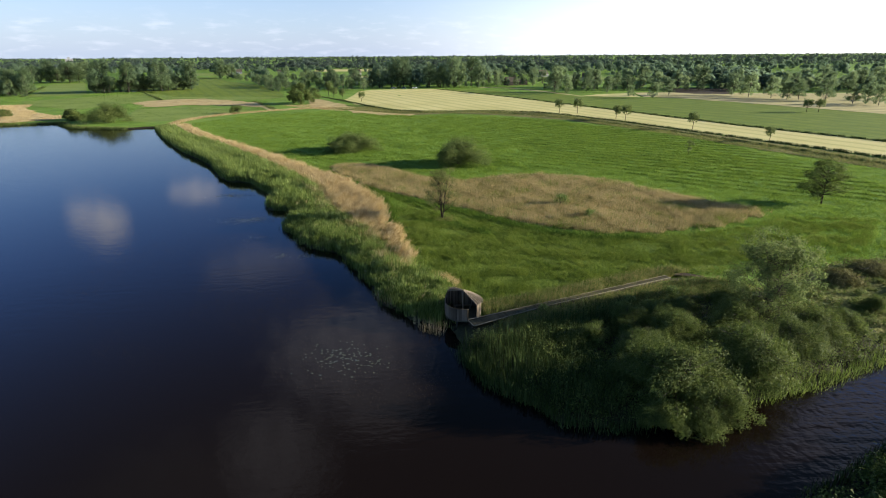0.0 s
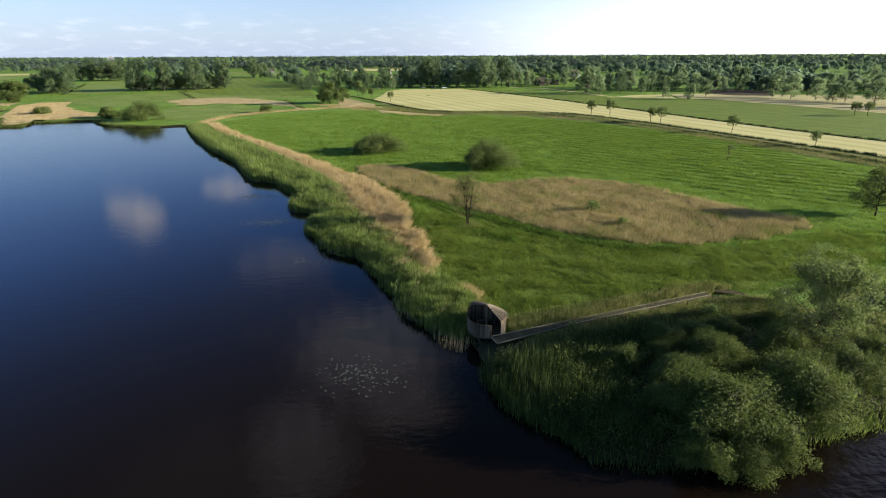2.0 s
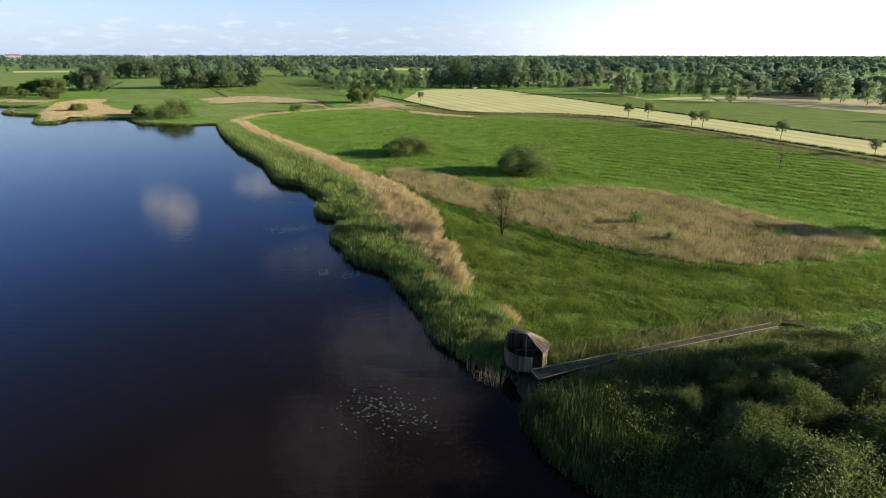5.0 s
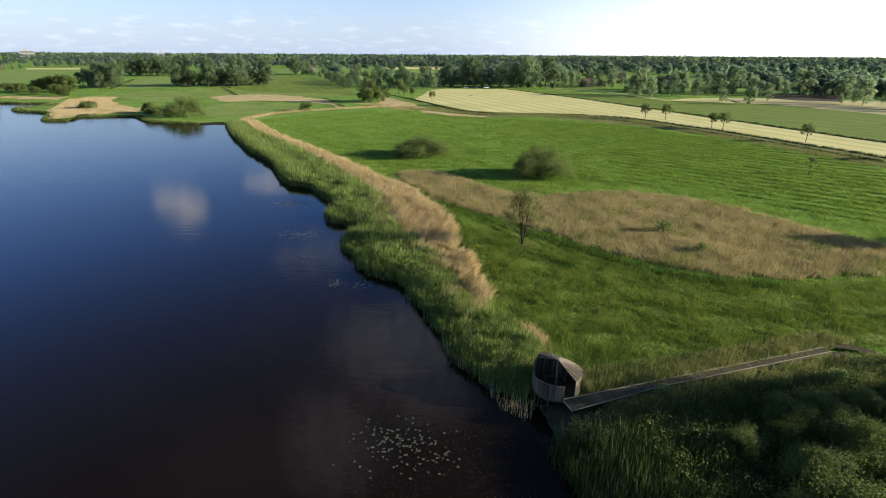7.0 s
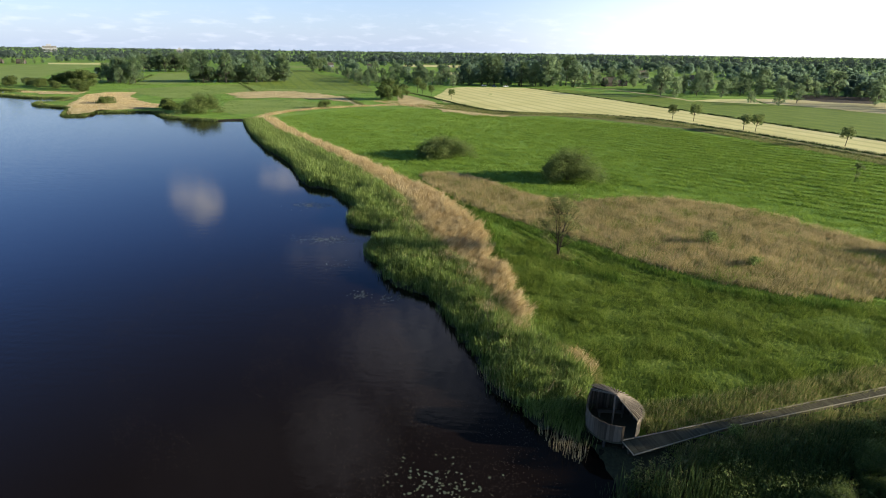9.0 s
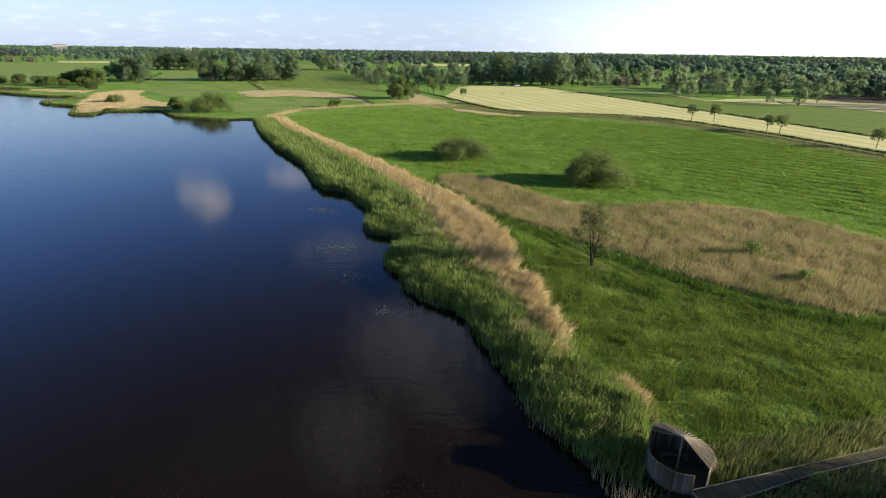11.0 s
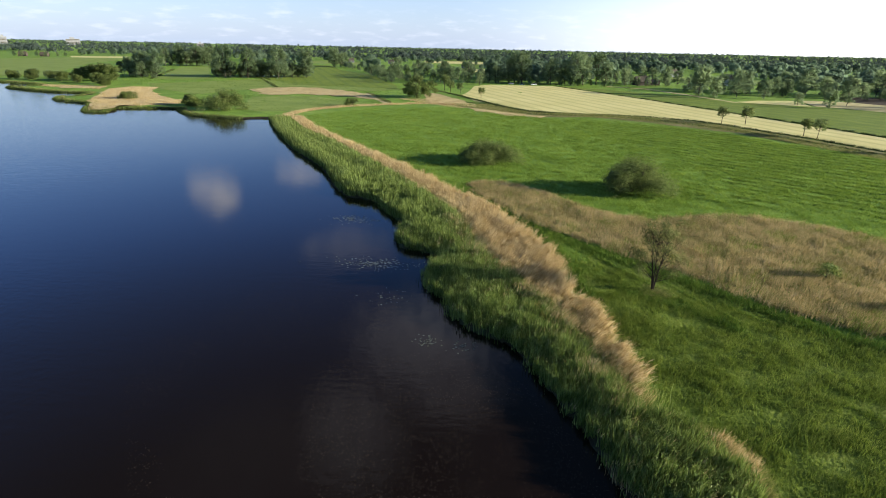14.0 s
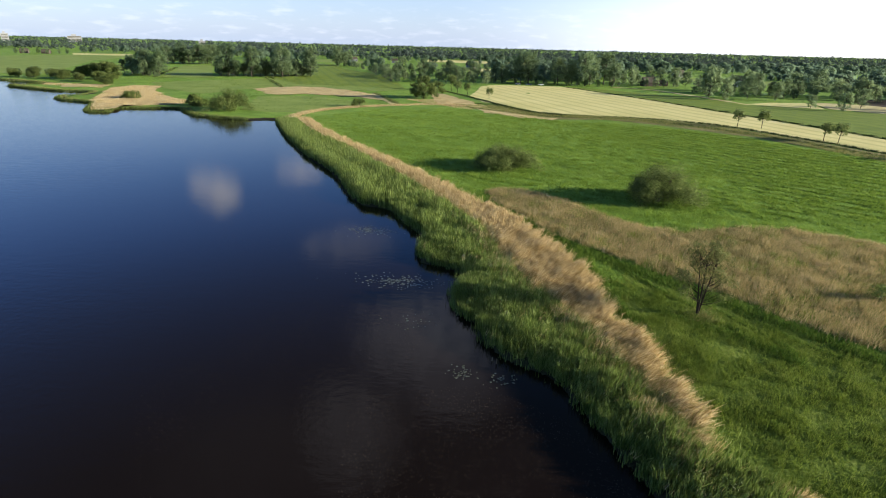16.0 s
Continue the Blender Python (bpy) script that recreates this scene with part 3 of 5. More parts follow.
# peat skin on the point; its dark tone also stands for plant shade
sheet("ground_point", [(-2.8, 1.8), (-1.5, -6), (1.2, -11), (5, -15.4), (14, -16), (29, -12.6), (40, -9), (42, -2), (35, 5), (28, 9.4), (14, 5), (0.5, 1.2)], M_MARSH, "wet peat under bulrush and willows, darkened for their shade")
sheet("ground_reed", [(x, y) for x, y in REED_SHORE[:26]] + [(-40, 96), (-22, 64), (-15, 42), (-10, 26), (-6, 14), (-1.5, 7), (0.6, 3.4)], M_MARSH, "dark wet peat between the reeds")
sheet("ground_herbs", [(36, 5), (45.2, 11.2), (60.5, 12.6), (82, 19), (84, 12), (50, -4.6), (41, -8.6)], M_OLIVE, "olive-brown rank sward along the channel")
sheet("ground_sward", [(-4, 16), (-5.4, 30), (-7.5, 40), (-4, 50), (8, 40), (17, 31), (26, 27), (40, 26.5), (52, 26), (44, 16), (31, 11), (16, 8), (2, 5), (-1.5, 9)], M_SHADED_SWARD, "olive meadow sward near the hide, darkened for shade between blades")
CLEARINGS = [[(-40, 590), (70, 560), (84, 640), (-50, 690)], [(150, 520), (290, 470), (330, 540), (170, 600)], [(-330, 760), (-190, 730), (-180, 830), (-340, 870)], [(330, 420), (470, 390), (500, 440), (350, 480)], [(-120, 880), (60, 860), (80, 990), (-130, 1010)]]
for plot, material, label in zip(CLEARINGS, (M_HAY, M_PASTURE, M_PASTURE, M_STRAW, M_HAY), ("pale mown clearing among far woods", "green pasture clearing among far woods", "light pasture between far belts of trees", "strip of cut straw among far trees", "pale hayfield beyond the woods")):
    field("field_clearing", plot, material, label, 0.18, 2.0)
# ---- blades of reed and grass ----
def blades(places, z0, height, width, lean, droop, seed=1, plain=False, swell=1.0):
    """Vertices and triangles of upright blades that bend over; height: (least, most); lean: a mean bend in metres."""
    r = np.random.default_rng(seed)
    n = len(places)
    h = r.uniform(*height, n) * (1 + swell * (0.12 * waves(places[:, 0], places[:, 1], 7, seed) + 0.12 * waves(places[:, 0], places[:, 1], 2.3, seed + 40)))
    a = r.uniform(0, 6.283, n)
    side = np.stack([np.cos(a), np.sin(a), np.zeros(n)], 1) * (width * r.uniform(0.6, 1.3, n))[:, None] / 2
    b = r.uniform(0, 6.283, n)
    bend = np.stack([np.cos(b), np.sin(b)], 1) * droop * r.uniform(0, 1, n)[:, None] + np.asarray(lean) * r.uniform(0.5, 1.3, n)[:, None]
    base = np.column_stack([places, np.full(n, 0.0) + z0])
    mid = base + np.column_stack([bend * 0.35, h * 0.6])
    tip = base + np.column_stack([bend, h])
    if plain:
        v = np.stack([base - side * 1.1, base + side * 1.1, tip], 1).reshape(-1, 3)
        return v, np.arange(n * 3).reshape(-1, 3)
    v = np.stack([base - side * 0.7, base + side * 0.7, mid + side, mid - side, tip], 1).reshape(-1, 3)
    k = np.arange(n)[:, None] * 5
    f = np.stack([k + [0, 1, 2], k + [0, 2, 3], k + [3, 2, 4]], 1).reshape(-1, 3)
    return v, f


def stuff(name, places, z0, height, width, lean, droop, material, label, category, seed=1, plain=True, swell=1.0):
    v, f = blades(places, z0, height, width, lean, droop, seed, plain, swell)
    return tagged(new(name, mesh(name, v, f, material)), label, category, kind="stuff")


TAN_LEFT = [(-92.1, 178.2), (-76, 149.2), (-62.2, 130.3), (-50.4, 111.6), (-39.4, 93.8), (-31.5, 80), (-25.9, 69.1), (-22.7, 61.4), (-20.7, 52.5), (-18.7, 46.2), (-14.3, 37.8), (-11.1, 31.3), (-10.2, 27.5), (-8.5, 22.9), (-7.9, 19.5), (-7.3, 17.2)]
TAN_RIGHT = [(-88.5, 182.3), (-77.2, 159.9), (-56.7, 128.7), (-44.8, 111.4), (-34.6, 96.6), (-25.7, 82.3), (-18.6, 71.5), (-14.4, 61.9), (-11.6, 54.7), (-9.8, 47.8), (-10.1, 41.7), (-8.7, 35.6), (-6.4, 31.2), (-7.6, 28.4), (-7.0, 25.4), (-6.2, 22), (-6.5, 17.2)]
BANK = [(x + 0.15, y + 0.1) for x, y in REED_SHORE]


def thinned(pts, near=30.0, floor=0.12):
    """Fewer blades far off, by the plan's distance from the hide."""
    d = np.hypot(pts[:, 0] + 12, pts[:, 1] + 10)
    return pts[rng.uniform(0, 1, len(pts)) < np.clip((near / np.maximum(d, 1)), floor, 1)]


tan_outline = np.vstack([spline(TAN_LEFT, 5, False), spline(TAN_RIGHT, 5, False)[::-1]])
green_outline = np.vstack([spline(BANK, 4, False), spline(TAN_LEFT, 5, False), [(-3.9, 15.2), (-1.1, 9.2), (-2.1, 4.5), (-3.5, 1.5)]])
p = thinned(scatter(green_outline, 460000), 42, 0.2)
rim = distance(spline(BANK, 4, False), p, False)
p = p[rim + 0.55 * waves(p[:, 0], p[:, 1], 2.6, 151) + 0.4 * waves(p[:, 0], p[:, 1], 1.1, 152) > 0.3]
p = p[rng.uniform(-1.5, 0.8, len(p)) < 0.8 * waves(p[:, 0], p[:, 1], 1.9, 145) + 0.5 * waves(p[:, 0], p[:, 1], 0.9, 146)]
d = np.hypot(p[:, 0] + 12, p[:, 1] + 10)
near = d < 75
stuff("reed_bed", p[near], land(p[near]), (0.8, 1.6), 0.05, (0.1, -0.1), 0.8, M_REED, "tall green reeds growing along the lake shore", "reeds", 2, False, 1.4)
stuff("reed_bed_far", p[~near], land(p[~near]), (1.0, 1.8), 0.12, (-0.1, 0.0), 0.5, M_REED, "green reeds fringing the far stretch of shore", "reeds", 3, True, 1.6)
band = np.vstack([spline([(x - 2.2, y - 1.6) for x, y in TAN_LEFT], 5, False), spline([(x + 2.0, y + 1.2) for x, y in TAN_RIGHT], 5, False)[::-1]])
p = thinned(scatter(band, 420000), 48, 0.25)
deep = distance(tan_outline, p) * np.where(inside(tan_outline, p), 1, -1)
ragged = 0.8 * waves(p[:, 0] - 0.7 * p[:, 1], p[:, 1] * 0.4, 3.2, 141) + 0.5 * waves(p[:, 0], p[:, 1], 1.5, 142) + rng.normal(0, 0.45, len(p))
p = p[deep + ragged > 0.35]
d = np.hypot(p[:, 0] + 12, p[:, 1] + 10)
near = d < 75
stuff("dry_reed_band", p[near], land(p[near]), (0.8, 1.8), 0.045, (0.75, -0.6), 0.4, M_TAN, "wind-swept band of dry straw-coloured reed", "reeds", 4, False, 0.9)
stuff("dry_reed_band_far", p[~near], land(p[~near]), (1.0, 1.7), 0.11, (0.4, -0.3), 0.5, M_TAN, "dry straw-coloured reed along the dike", "reeds", 5, True, 1.0)
edge = spline(TAN_LEFT, 5, False)
q = edge[rng.integers(0, len(edge), 30000)] + rng.normal(0, 1.0, (30000, 2)) + (-0.6, -0.3)
q = q[np.hypot(q[:, 0] + 12, q[:, 1] + 10) < 110]
stuff("mixed_reed_edge", q[::2], land(q[::2]), (1.0, 1.6), 0.055, (0.3, -0.3), 0.5, M_TAN, "dry stems mixed into the green reed", "reeds", 14)
stuff("mixed_reed_green", q[1::2] + (1.3, 0.5), land(q[1::2]), (0.9, 1.5), 0.055, (0.1, -0.1), 0.5, M_REED, "green shoots among the dry reed", "reeds", 15)
p = scatter(green_outline, 60000)
p = p[(p[:, 1] < 60) & (rng.uniform(0.2, 2.0, len(p)) < waves(p[:, 0], p[:, 1], 3.4, 149) + 0.6 * waves(p[:, 0], p[:, 1], 1.2, 150))]
stuff("old_reed_plumes", p, land(p) + 0.7, (0.35, 0.75), 0.045, (0.25, -0.15), 0.35, M_TAN, "pale old plumes and stems among the green reed", "reeds", 16)
ISLAND = [(-22.6, 87.1), (-17.3, 92), (-8.6, 85.9), (-0.8, 75), (6.5, 69), (16.2, 71.2), (24.4, 72.9), (33.1, 69.9), (41.9, 63.8), (47, 54.7), (53.2, 44.7), (58.5, 37.8), (56.3, 34.2), (47.7, 30.3), (37.7, 28.3), (28.9, 27.8), (23.3, 29.3), (17, 32.9), (12.3, 37.3), (7.5, 43.3), (2.9, 48.4), (-2.2, 53.5), (-9, 61.1), (-14.3, 68.8)]
heart = spline(ISLAND, 4)
middle = heart.mean(0)
p = scatter(middle + (heart - middle) * 1.06, 300000)
deep = distance(heart, p) * np.where(inside(heart, p), 1, -1)
p = p[deep + 0.7 * waves(p[:, 0], p[:, 1], 5, 143) + rng.normal(0, 0.5, len(p)) > 0.2]
p = p[rng.uniform(-2.4, 0.6, len(p)) < waves(p[:, 0], p[:, 1], 3.1, 144)]
stuff("old_reed_patch", p, land(p), (0.35, 0.95), 0.05, (0.08, -0.08), 0.35, M_BROWN, "large patch of brown old reed in the meadow", "reeds", 6, True, 1.3)
p = scatter(heart, 70000)
p = p[rng.uniform(0.0, 1.6, len(p)) < waves(p[:, 0], p[:, 1], 12, 146) + 0.4 * waves(p[:, 0], p[:, 1], 4, 147)]
stuff("green_shoots", p, land(p), (0.4, 0.95), 0.06, (0.1, -0.1), 0.3, M_GRASS, "fresh green shoots among the old reed", "reeds", 148)
TOP = spline([(-92.1, 178.2), (-97.2, 191.8), (-94.3, 209.4), (-87, 220.7), (-79.7, 229.2), (-66, 238.8), (-51.1, 248.1), (-32.3, 246.3)], 6, False)
p = TOP[rng.integers(0, len(TOP) - 1, 9000)] + rng.normal(0, 1.2, (9000, 2))
stuff("dry_dike_reed", p, land(p), (0.4, 0.8), 0.16, (0.2, -0.1), 0.3, M_TAN, "dry reed along the bend of the dike", "reeds", 7)
p = scatter([(-4.4, 12.1), (-1.6, 13.8), (-0.2, 11.1), (-1.3, 8.8), (-3.4, 9.9)], 2000)
stuff("dry_reed_tuft", p, land(p), (0.7, 1.3), 0.04, (0.3, -0.2), 0.5, M_TAN, "small tuft of dry reed beside the hide", "reeds", 8)
p = scatter([(-5.6, 16.2), (-3.6, 15.4), (-1.6, 12.8), (0.0, 10.4), (-0.5, 7.6), (-2.2, 9.4), (-4.2, 12.6)], 5200)
stuff("pale_rank_grass", p, land(p), (0.4, 1.0), 0.04, (0.2, -0.15), 0.45, M_HERB, "pale yellowish rank grass between reeds and meadow", "grass", 17)
p = scatter([(-178, 188), (-170, 189), (-178, 203), (-169, 205), (-156, 217), (-162, 231), (-181, 245), (-203, 272), (-216, 301), (-233, 298), (-233, 279), (-216, 248), (-203, 222), (-190, 203)], 26000)
p = p[rng.uniform(-2.2, 0.6, len(p)) < waves(p[:, 0], p[:, 1], 14, 31)]
stuff("dry_reed_spit", p, land(p), (0.25, 0.7), 0.13, (0.2, 0), 0.5, M_TAN, "dry reed on the spit across the lake", "reeds", 9)
p = np.vstack([scatter([(-161, 300), (-155, 316), (-144, 326), (-127, 328), (-97, 305), (-84, 286), (-74, 258), (-89, 271), (-106, 278), (-122, 280), (-135, 271)], 14000), scatter([(-279, 286), (-237, 278), (-250, 297), (-287, 299)], 6000), scatter([(-66, 270), (-40, 240), (-30, 232), (-24, 244), (-50, 275)], 5000)])
stuff("dry_marsh_strip", p, land(p), (0.1, 0.28), 0.25, (0.2, 0), 0.4, M_TAN, "strip of dry marsh grass in the far pasture", "grass", 10)


def ditch(name, line, width, per_metre, high, material, label, seed, blade=0.22, clumps=0.0):
    """A line of sedge along a ditch."""
    r = np.random.default_rng(seed)
    line = spline(line, 5, False)
    seg = np.linalg.norm(np.diff(line, axis=0), axis=1)
    k = r.choice(len(seg), int(seg.sum() * per_metre), p=seg / seg.sum())
    q = line[k] + (line[k + 1] - line[k]) * r.uniform(0, 1, len(k))[:, None] + r.normal(0, width / 2.5, (len(k), 2))
    if clumps:
        q = q[r.uniform(-1.0, 1.0, len(q)) * clumps < waves(q[:, 0], q[:, 1], 1.7, seed) - 0.2]
    stuff(name, q, land(q), high, blade, (0, 0), 0.35, material, label, "grass", seed)


p = scatter([(-330, 345), (-300, 395), (-190, 400), (-72, 335), (-60, 300), (-70, 245), (-92, 205), (-122, 204), (-150, 212), (-172, 250), (-225, 310)], 16000)
p = p[rng.uniform(-1.3, 1.0, len(p)) < waves(p[:, 0], p[:, 1], 14, 33)]
p = p[~inside(np.array([(-165, 317), (-135, 273), (-126, 271), (-78, 250), (-79, 263), (-104, 303), (-127, 319)]), p)]
stuff("far_tussocks", p, land(p), (0.2, 0.45), 0.28, (0, 0), 0.3, M_ROW, "tussocks of rank grass in far pasture", "grass", 69)
# rows of meadow grass; their dark green puts the furrows' shade into colour
rows = []
ROWGAP, ROWFALL = 5.4, 0.78
for k in range(36):
    t = rng.uniform(0, 1, 2600)
    x = 6 + 92 * t
    rows.append(np.column_stack([x + rng.normal(0, 0.25, 2600), 56 + k * ROWGAP - ROWFALL * (x - 6) + 1.2 * np.sin(x / 23 + k * 0.09) + rng.normal(0, 0.22, 2600)]))
p = np.vstack(rows)
p = p[inside(np.array([(4, 94), (22, 80), (44, 74), (60, 52), (98, 34), (98, 104), (84, 142), (64, 174), (40, 194), (0, 198), (-30, 200), (-12, 140)], float), p)]
p = p[rng.uniform(-1.2, 1.0, len(p)) < waves(p[:, 0], p[:, 1], 17, 35) * 0.9 + (p[:, 0] - 38) / 30]
stuff("windrow_grass", p, land(p), (0.2, 0.4), 0.18, (0, 0), 0.3, M_ROW, "low rows of cut grass, dark green for furrow shade", "grass", 68)
p = scatter([(-74, 168), (-30, 100), (-8, 92), (12, 80), (40, 84), (70, 62), (92, 62), (78, 150), (56, 186), (20, 200), (-30, 226), (-70, 216)], 5200)
p = p[rng.uniform(-1.2, 0.9, len(p)) < waves(p[:, 0], p[:, 1], 26, 37) + p[:, 0] / 60]
n = 18
t = rng.uniform(-1, 1, (len(p), n)) * rng.uniform(0.2, 1.3, (len(p), 1))
p = (p[:, None] + t[:, :, None] * (0.79, -0.61) + rng.normal(0, 0.22, (len(p), n, 2))).reshape(-1, 2)
stuff("meadow_tussocks", p, land(p), (0.25, 0.5), 0.16, (0, 0), 0.4, M_GRASS, "standing tussocks of rank grass in the meadow", "grass", 67)
p = scatter([(-6, 34), (-4, 22), (-0.5, 11), (3, 7), (16, 10), (28, 13.5), (42, 14), (60, 16), (76, 30), (60, 33), (48, 28), (36, 25.5), (24, 26), (14, 31), (6, 38), (-2, 46), (-7, 48)], 7000)
p = p[rng.uniform(-1.0, 1.2, len(p)) < waves(p[:, 0] * 0.6, p[:, 1], 6, 39)]
p = (p[:, None] + rng.normal(0, 0.34, (len(p), 30, 2))).reshape(-1, 2)
stuff("rank_tussocks", p, land(p), (0.25, 0.6), 0.04, (-0.05, -0.1), 0.35, M_SWARD, "rank tussocks of meadow grass near the hide", "grass", 66)
ditch("ditch_sedge", [(33, 399), (73, 306), (108, 209), (129, 150), (150, 104), (191, 10)], 1.3, 22, (0.5, 1.0), M_SEDGE, "dark sedge lining the ditch beside the hayfield", 71)
ditch("ditch_sedge", [(-30, 262), (-17, 251), (1, 227), (39, 221), (66, 209), (86, 176), (99, 146), (116, 104), (133, 60)], 1.2, 22, (0.4, 0.9), M_SEDGE, "dark sedge along the verge's field side", 72)
ditch("ditch_sedge", [(-50, 330), (-37, 303), (-24, 273), (-13, 247), (-3, 229), (10, 220)], 0.9, 30, (0.5, 1.0), M_SEDGE, "dark sedge in the ditch round the hayfield", 88)
ditch("ditch_sedge", [(-30, 240), (3, 216), (30, 217), (54, 204), (76, 176), (93, 143), (107, 104), (120, 62)], 1.4, 20, (0.4, 0.8), M_SEDGE, "dark sedge along the verge's meadow side", 73)
ditch("ditch_sedge", [(-194, 405), (-151, 322)], 1.4, 20, (0.5, 0.9), M_SEDGE, "dark sedge in a pasture ditch", 74)
ditch("ditch_sedge", [(-262, 368), (-320, 500)], 1.8, 14, (0.5, 1.2), M_SEDGE, "dark sedge in a pasture ditch", 75)
ditch("ditch_sedge", [(-88, 300), (-66, 246)], 2.0, 18, (0.5, 0.9), M_SEDGE, "dark sedge in a pasture ditch", 76)
ditch("reed_fringe", [(x + 0.2, y + 0.15) for x, y in BANK[:24]], 1.0, 110, (0.8, 1.8), M_REED, "ragged reed fringe standing in the water", 80, 0.05, 0.5)
ditch("far_shore_reed", FAR_SHORE, 1.6, 26, (0.8, 1.5), M_LEAF, "reeds fringing the far shore", 78)
ditch("far_shore_dry_reed", [(x + 1.5, y + 2.5) for x, y in FAR_SHORE], 2.2, 7, (0.3, 0.7), M_HERB, "dry reed behind the far shore's fringe", 79)
ditch("channel_grass", POINT_SHORE[1:6], 1.2, 60, (0.3, 0.9), M_REED, "fresh green grass along the channel bank", 87, 0.06)
ditch("point_fringe", POINT_SHORE[5:13], 0.9, 60, (0.7, 1.5), M_SHADED_BULRUSH, "bulrush fringing the point, coloured dark for shade", 84, 0.06)
ditch("bank_fringe", WEST_SHORE[7:12], 1.0, 50, (0.6, 1.2), M_SHADED_BULRUSH, "bulrush fringing the near bank, coloured as if shaded", 85, 0.06)
ditch("island_rush", [(-22.5, 82.5), (-15, 67), (-4, 53), (7.2, 41), (16.2, 31), (23.5, 26.5), (32, 25.4)], 1.7, 90, (0.3, 0.75), M_ROW, "dark green rushes along the old reed's edge", 77, 0.08)
ditch("lush_strip", [(-7.1, 46.9), (-4.2, 42.1), (-0.8, 37.8), (2.9, 35.3), (5.6, 32.6), (7.1, 30.2)], 1.5, 90, (0.25, 0.6), M_ROW, "strip of dark lush grass beside a track", 164, 0.08)
ditch("wheel_track", [(-6.0, 54.7), (-2.6, 48.4), (-0.8, 44.1)], 0.4, 40, (0.2, 0.45), M_ROW, "faint wheel track pressed into the meadow grass", 165, 0.09)
ditch("wheel_track", [(5.4, 41.5), (7.7, 37.1), (10.3, 33.4), (12.7, 31.1)], 0.4, 40, (0.2, 0.45), M_ROW, "faint wheel track pressed into the meadow grass", 166, 0.09)
ditch("lush_strip", [(-17, 72), (-12.6, 61.5), (-9.6, 54), (-8, 47.5), (-8.2, 41.5), (-6.6, 36)], 1.5, 60, (0.3, 0.7), M_ROW, "strip of dark lush grass beside dry reed", 167, 0.08)
p = scatter([(-40, 254), (-18, 251), (1, 226), (39, 220), (65, 204), (78, 184), (94, 144), (113, 100), (130, 58), (124, 30), (113, 66), (101, 100), (86, 140), (70, 180), (57, 196), (36, 210), (-6, 216), (-30, 238)], 42000)
stuff("verge_grass", p, land(p), (0.25, 0.7), 0.14, (0.05, 0), 0.3, M_HERB, "rough olive-brown grass on the verge", "grass", 70)
ditch("wheel_track", [(-11.2, 62.0), (-6.0, 53.1), (-1.6, 46.0), (2.6, 38.9), (6.2, 31.2)], 0.35, 40, (0.15, 0.35), M_ROW, "faint wheel track pressed into the meadow grass", 161, 0.09)
ditch("wheel_track", [(-9.5, 63.0), (-4.3, 54.1), (0.1, 47.0), (4.3, 39.9), (7.9, 32.2)], 0.35, 40, (0.15, 0.35), M_ROW, "faint wheel track pressed into the meadow grass", 162, 0.09)
ditch("wheel_track", [(8.6, 20.0), (11.8, 17.6), (14.0, 14.2)], 0.35, 40, (0.15, 0.35), M_ROW, "faint wheel track pressed into the meadow grass", 163, 0.09)
MEADOW = [(-3, 8), (-1.2, 6), (1.4, 2.4), (27.6, 10.8), (32, 10), (63, 8), (100, 22), (122, 22), (112, 66), (100, 102), (87, 142), (66, 176), (42, 198), (20, 208), (0, 202), (-34, 236), (-72, 222), (-90, 190), (-78, 165), (-43, 112), (-24, 81), (-11, 61), (-8, 39), (-5, 20)]
p = thinned(scatter(MEADOW, 380000), 50, 0.05)
p = p[~inside(spline(ISLAND, 4), p)]
p = p[rng.uniform(-2.6, 0.7, len(p)) < waves(p[:, 0], p[:, 1] * 2.2, 9, 77) + 0.5 * waves(p[:, 0], p[:, 1], 2.6, 78)]
p = np.repeat(p, 7, 0) + rng.normal(0, 0.4, (len(p) * 7, 2))
rank = np.hypot(p[:, 0] - 4, p[:, 1] - 6) + rng.normal(0, 6, len(p)) < 46
stuff("meadow_grass", p[~rank], land(p[~rank]), (0.15, 0.45), 0.05, (-0.05, -0.05), 0.25, M_GRASS, "lush green meadow grass in uneven tussocks", "grass", 11, True, 1.9)
p = p[rank]
stuff("meadow_sward", p, land(p), (0.12, 0.42), 0.04, (-0.05, -0.05), 0.25, M_SWARD, "fine olive-green meadow grass near the hide", "grass", 13, True, 1.6)
SPIT = [(-3.5, -0.8), (-2.5, -5.1), (-0.7, -8.8), (1.2, -11.2), (4.2, -14.5), (8.8, -15.6), (11.9, -12.1), (10, -5.9), (14.1, -1.2), (24.4, 4.4), (16.2, 3.8), (8.1, 1.7), (-0, -0.5)]
p = scatter(SPIT, 30000)
p = p[rng.uniform(0, 1, len(p)) < np.clip((p[:, 0] * 0.33 - p[:, 1] - 1.2) / 3.0, 0.0, 1)]
stuff("spit_reed", p[::2], land(p[::2]), (0.8, 1.7), 0.05, (0, 0), 0.45, M_SHADED_BULRUSH, "dense bulrush on the wet point, dark green for shade", "reeds", 12)


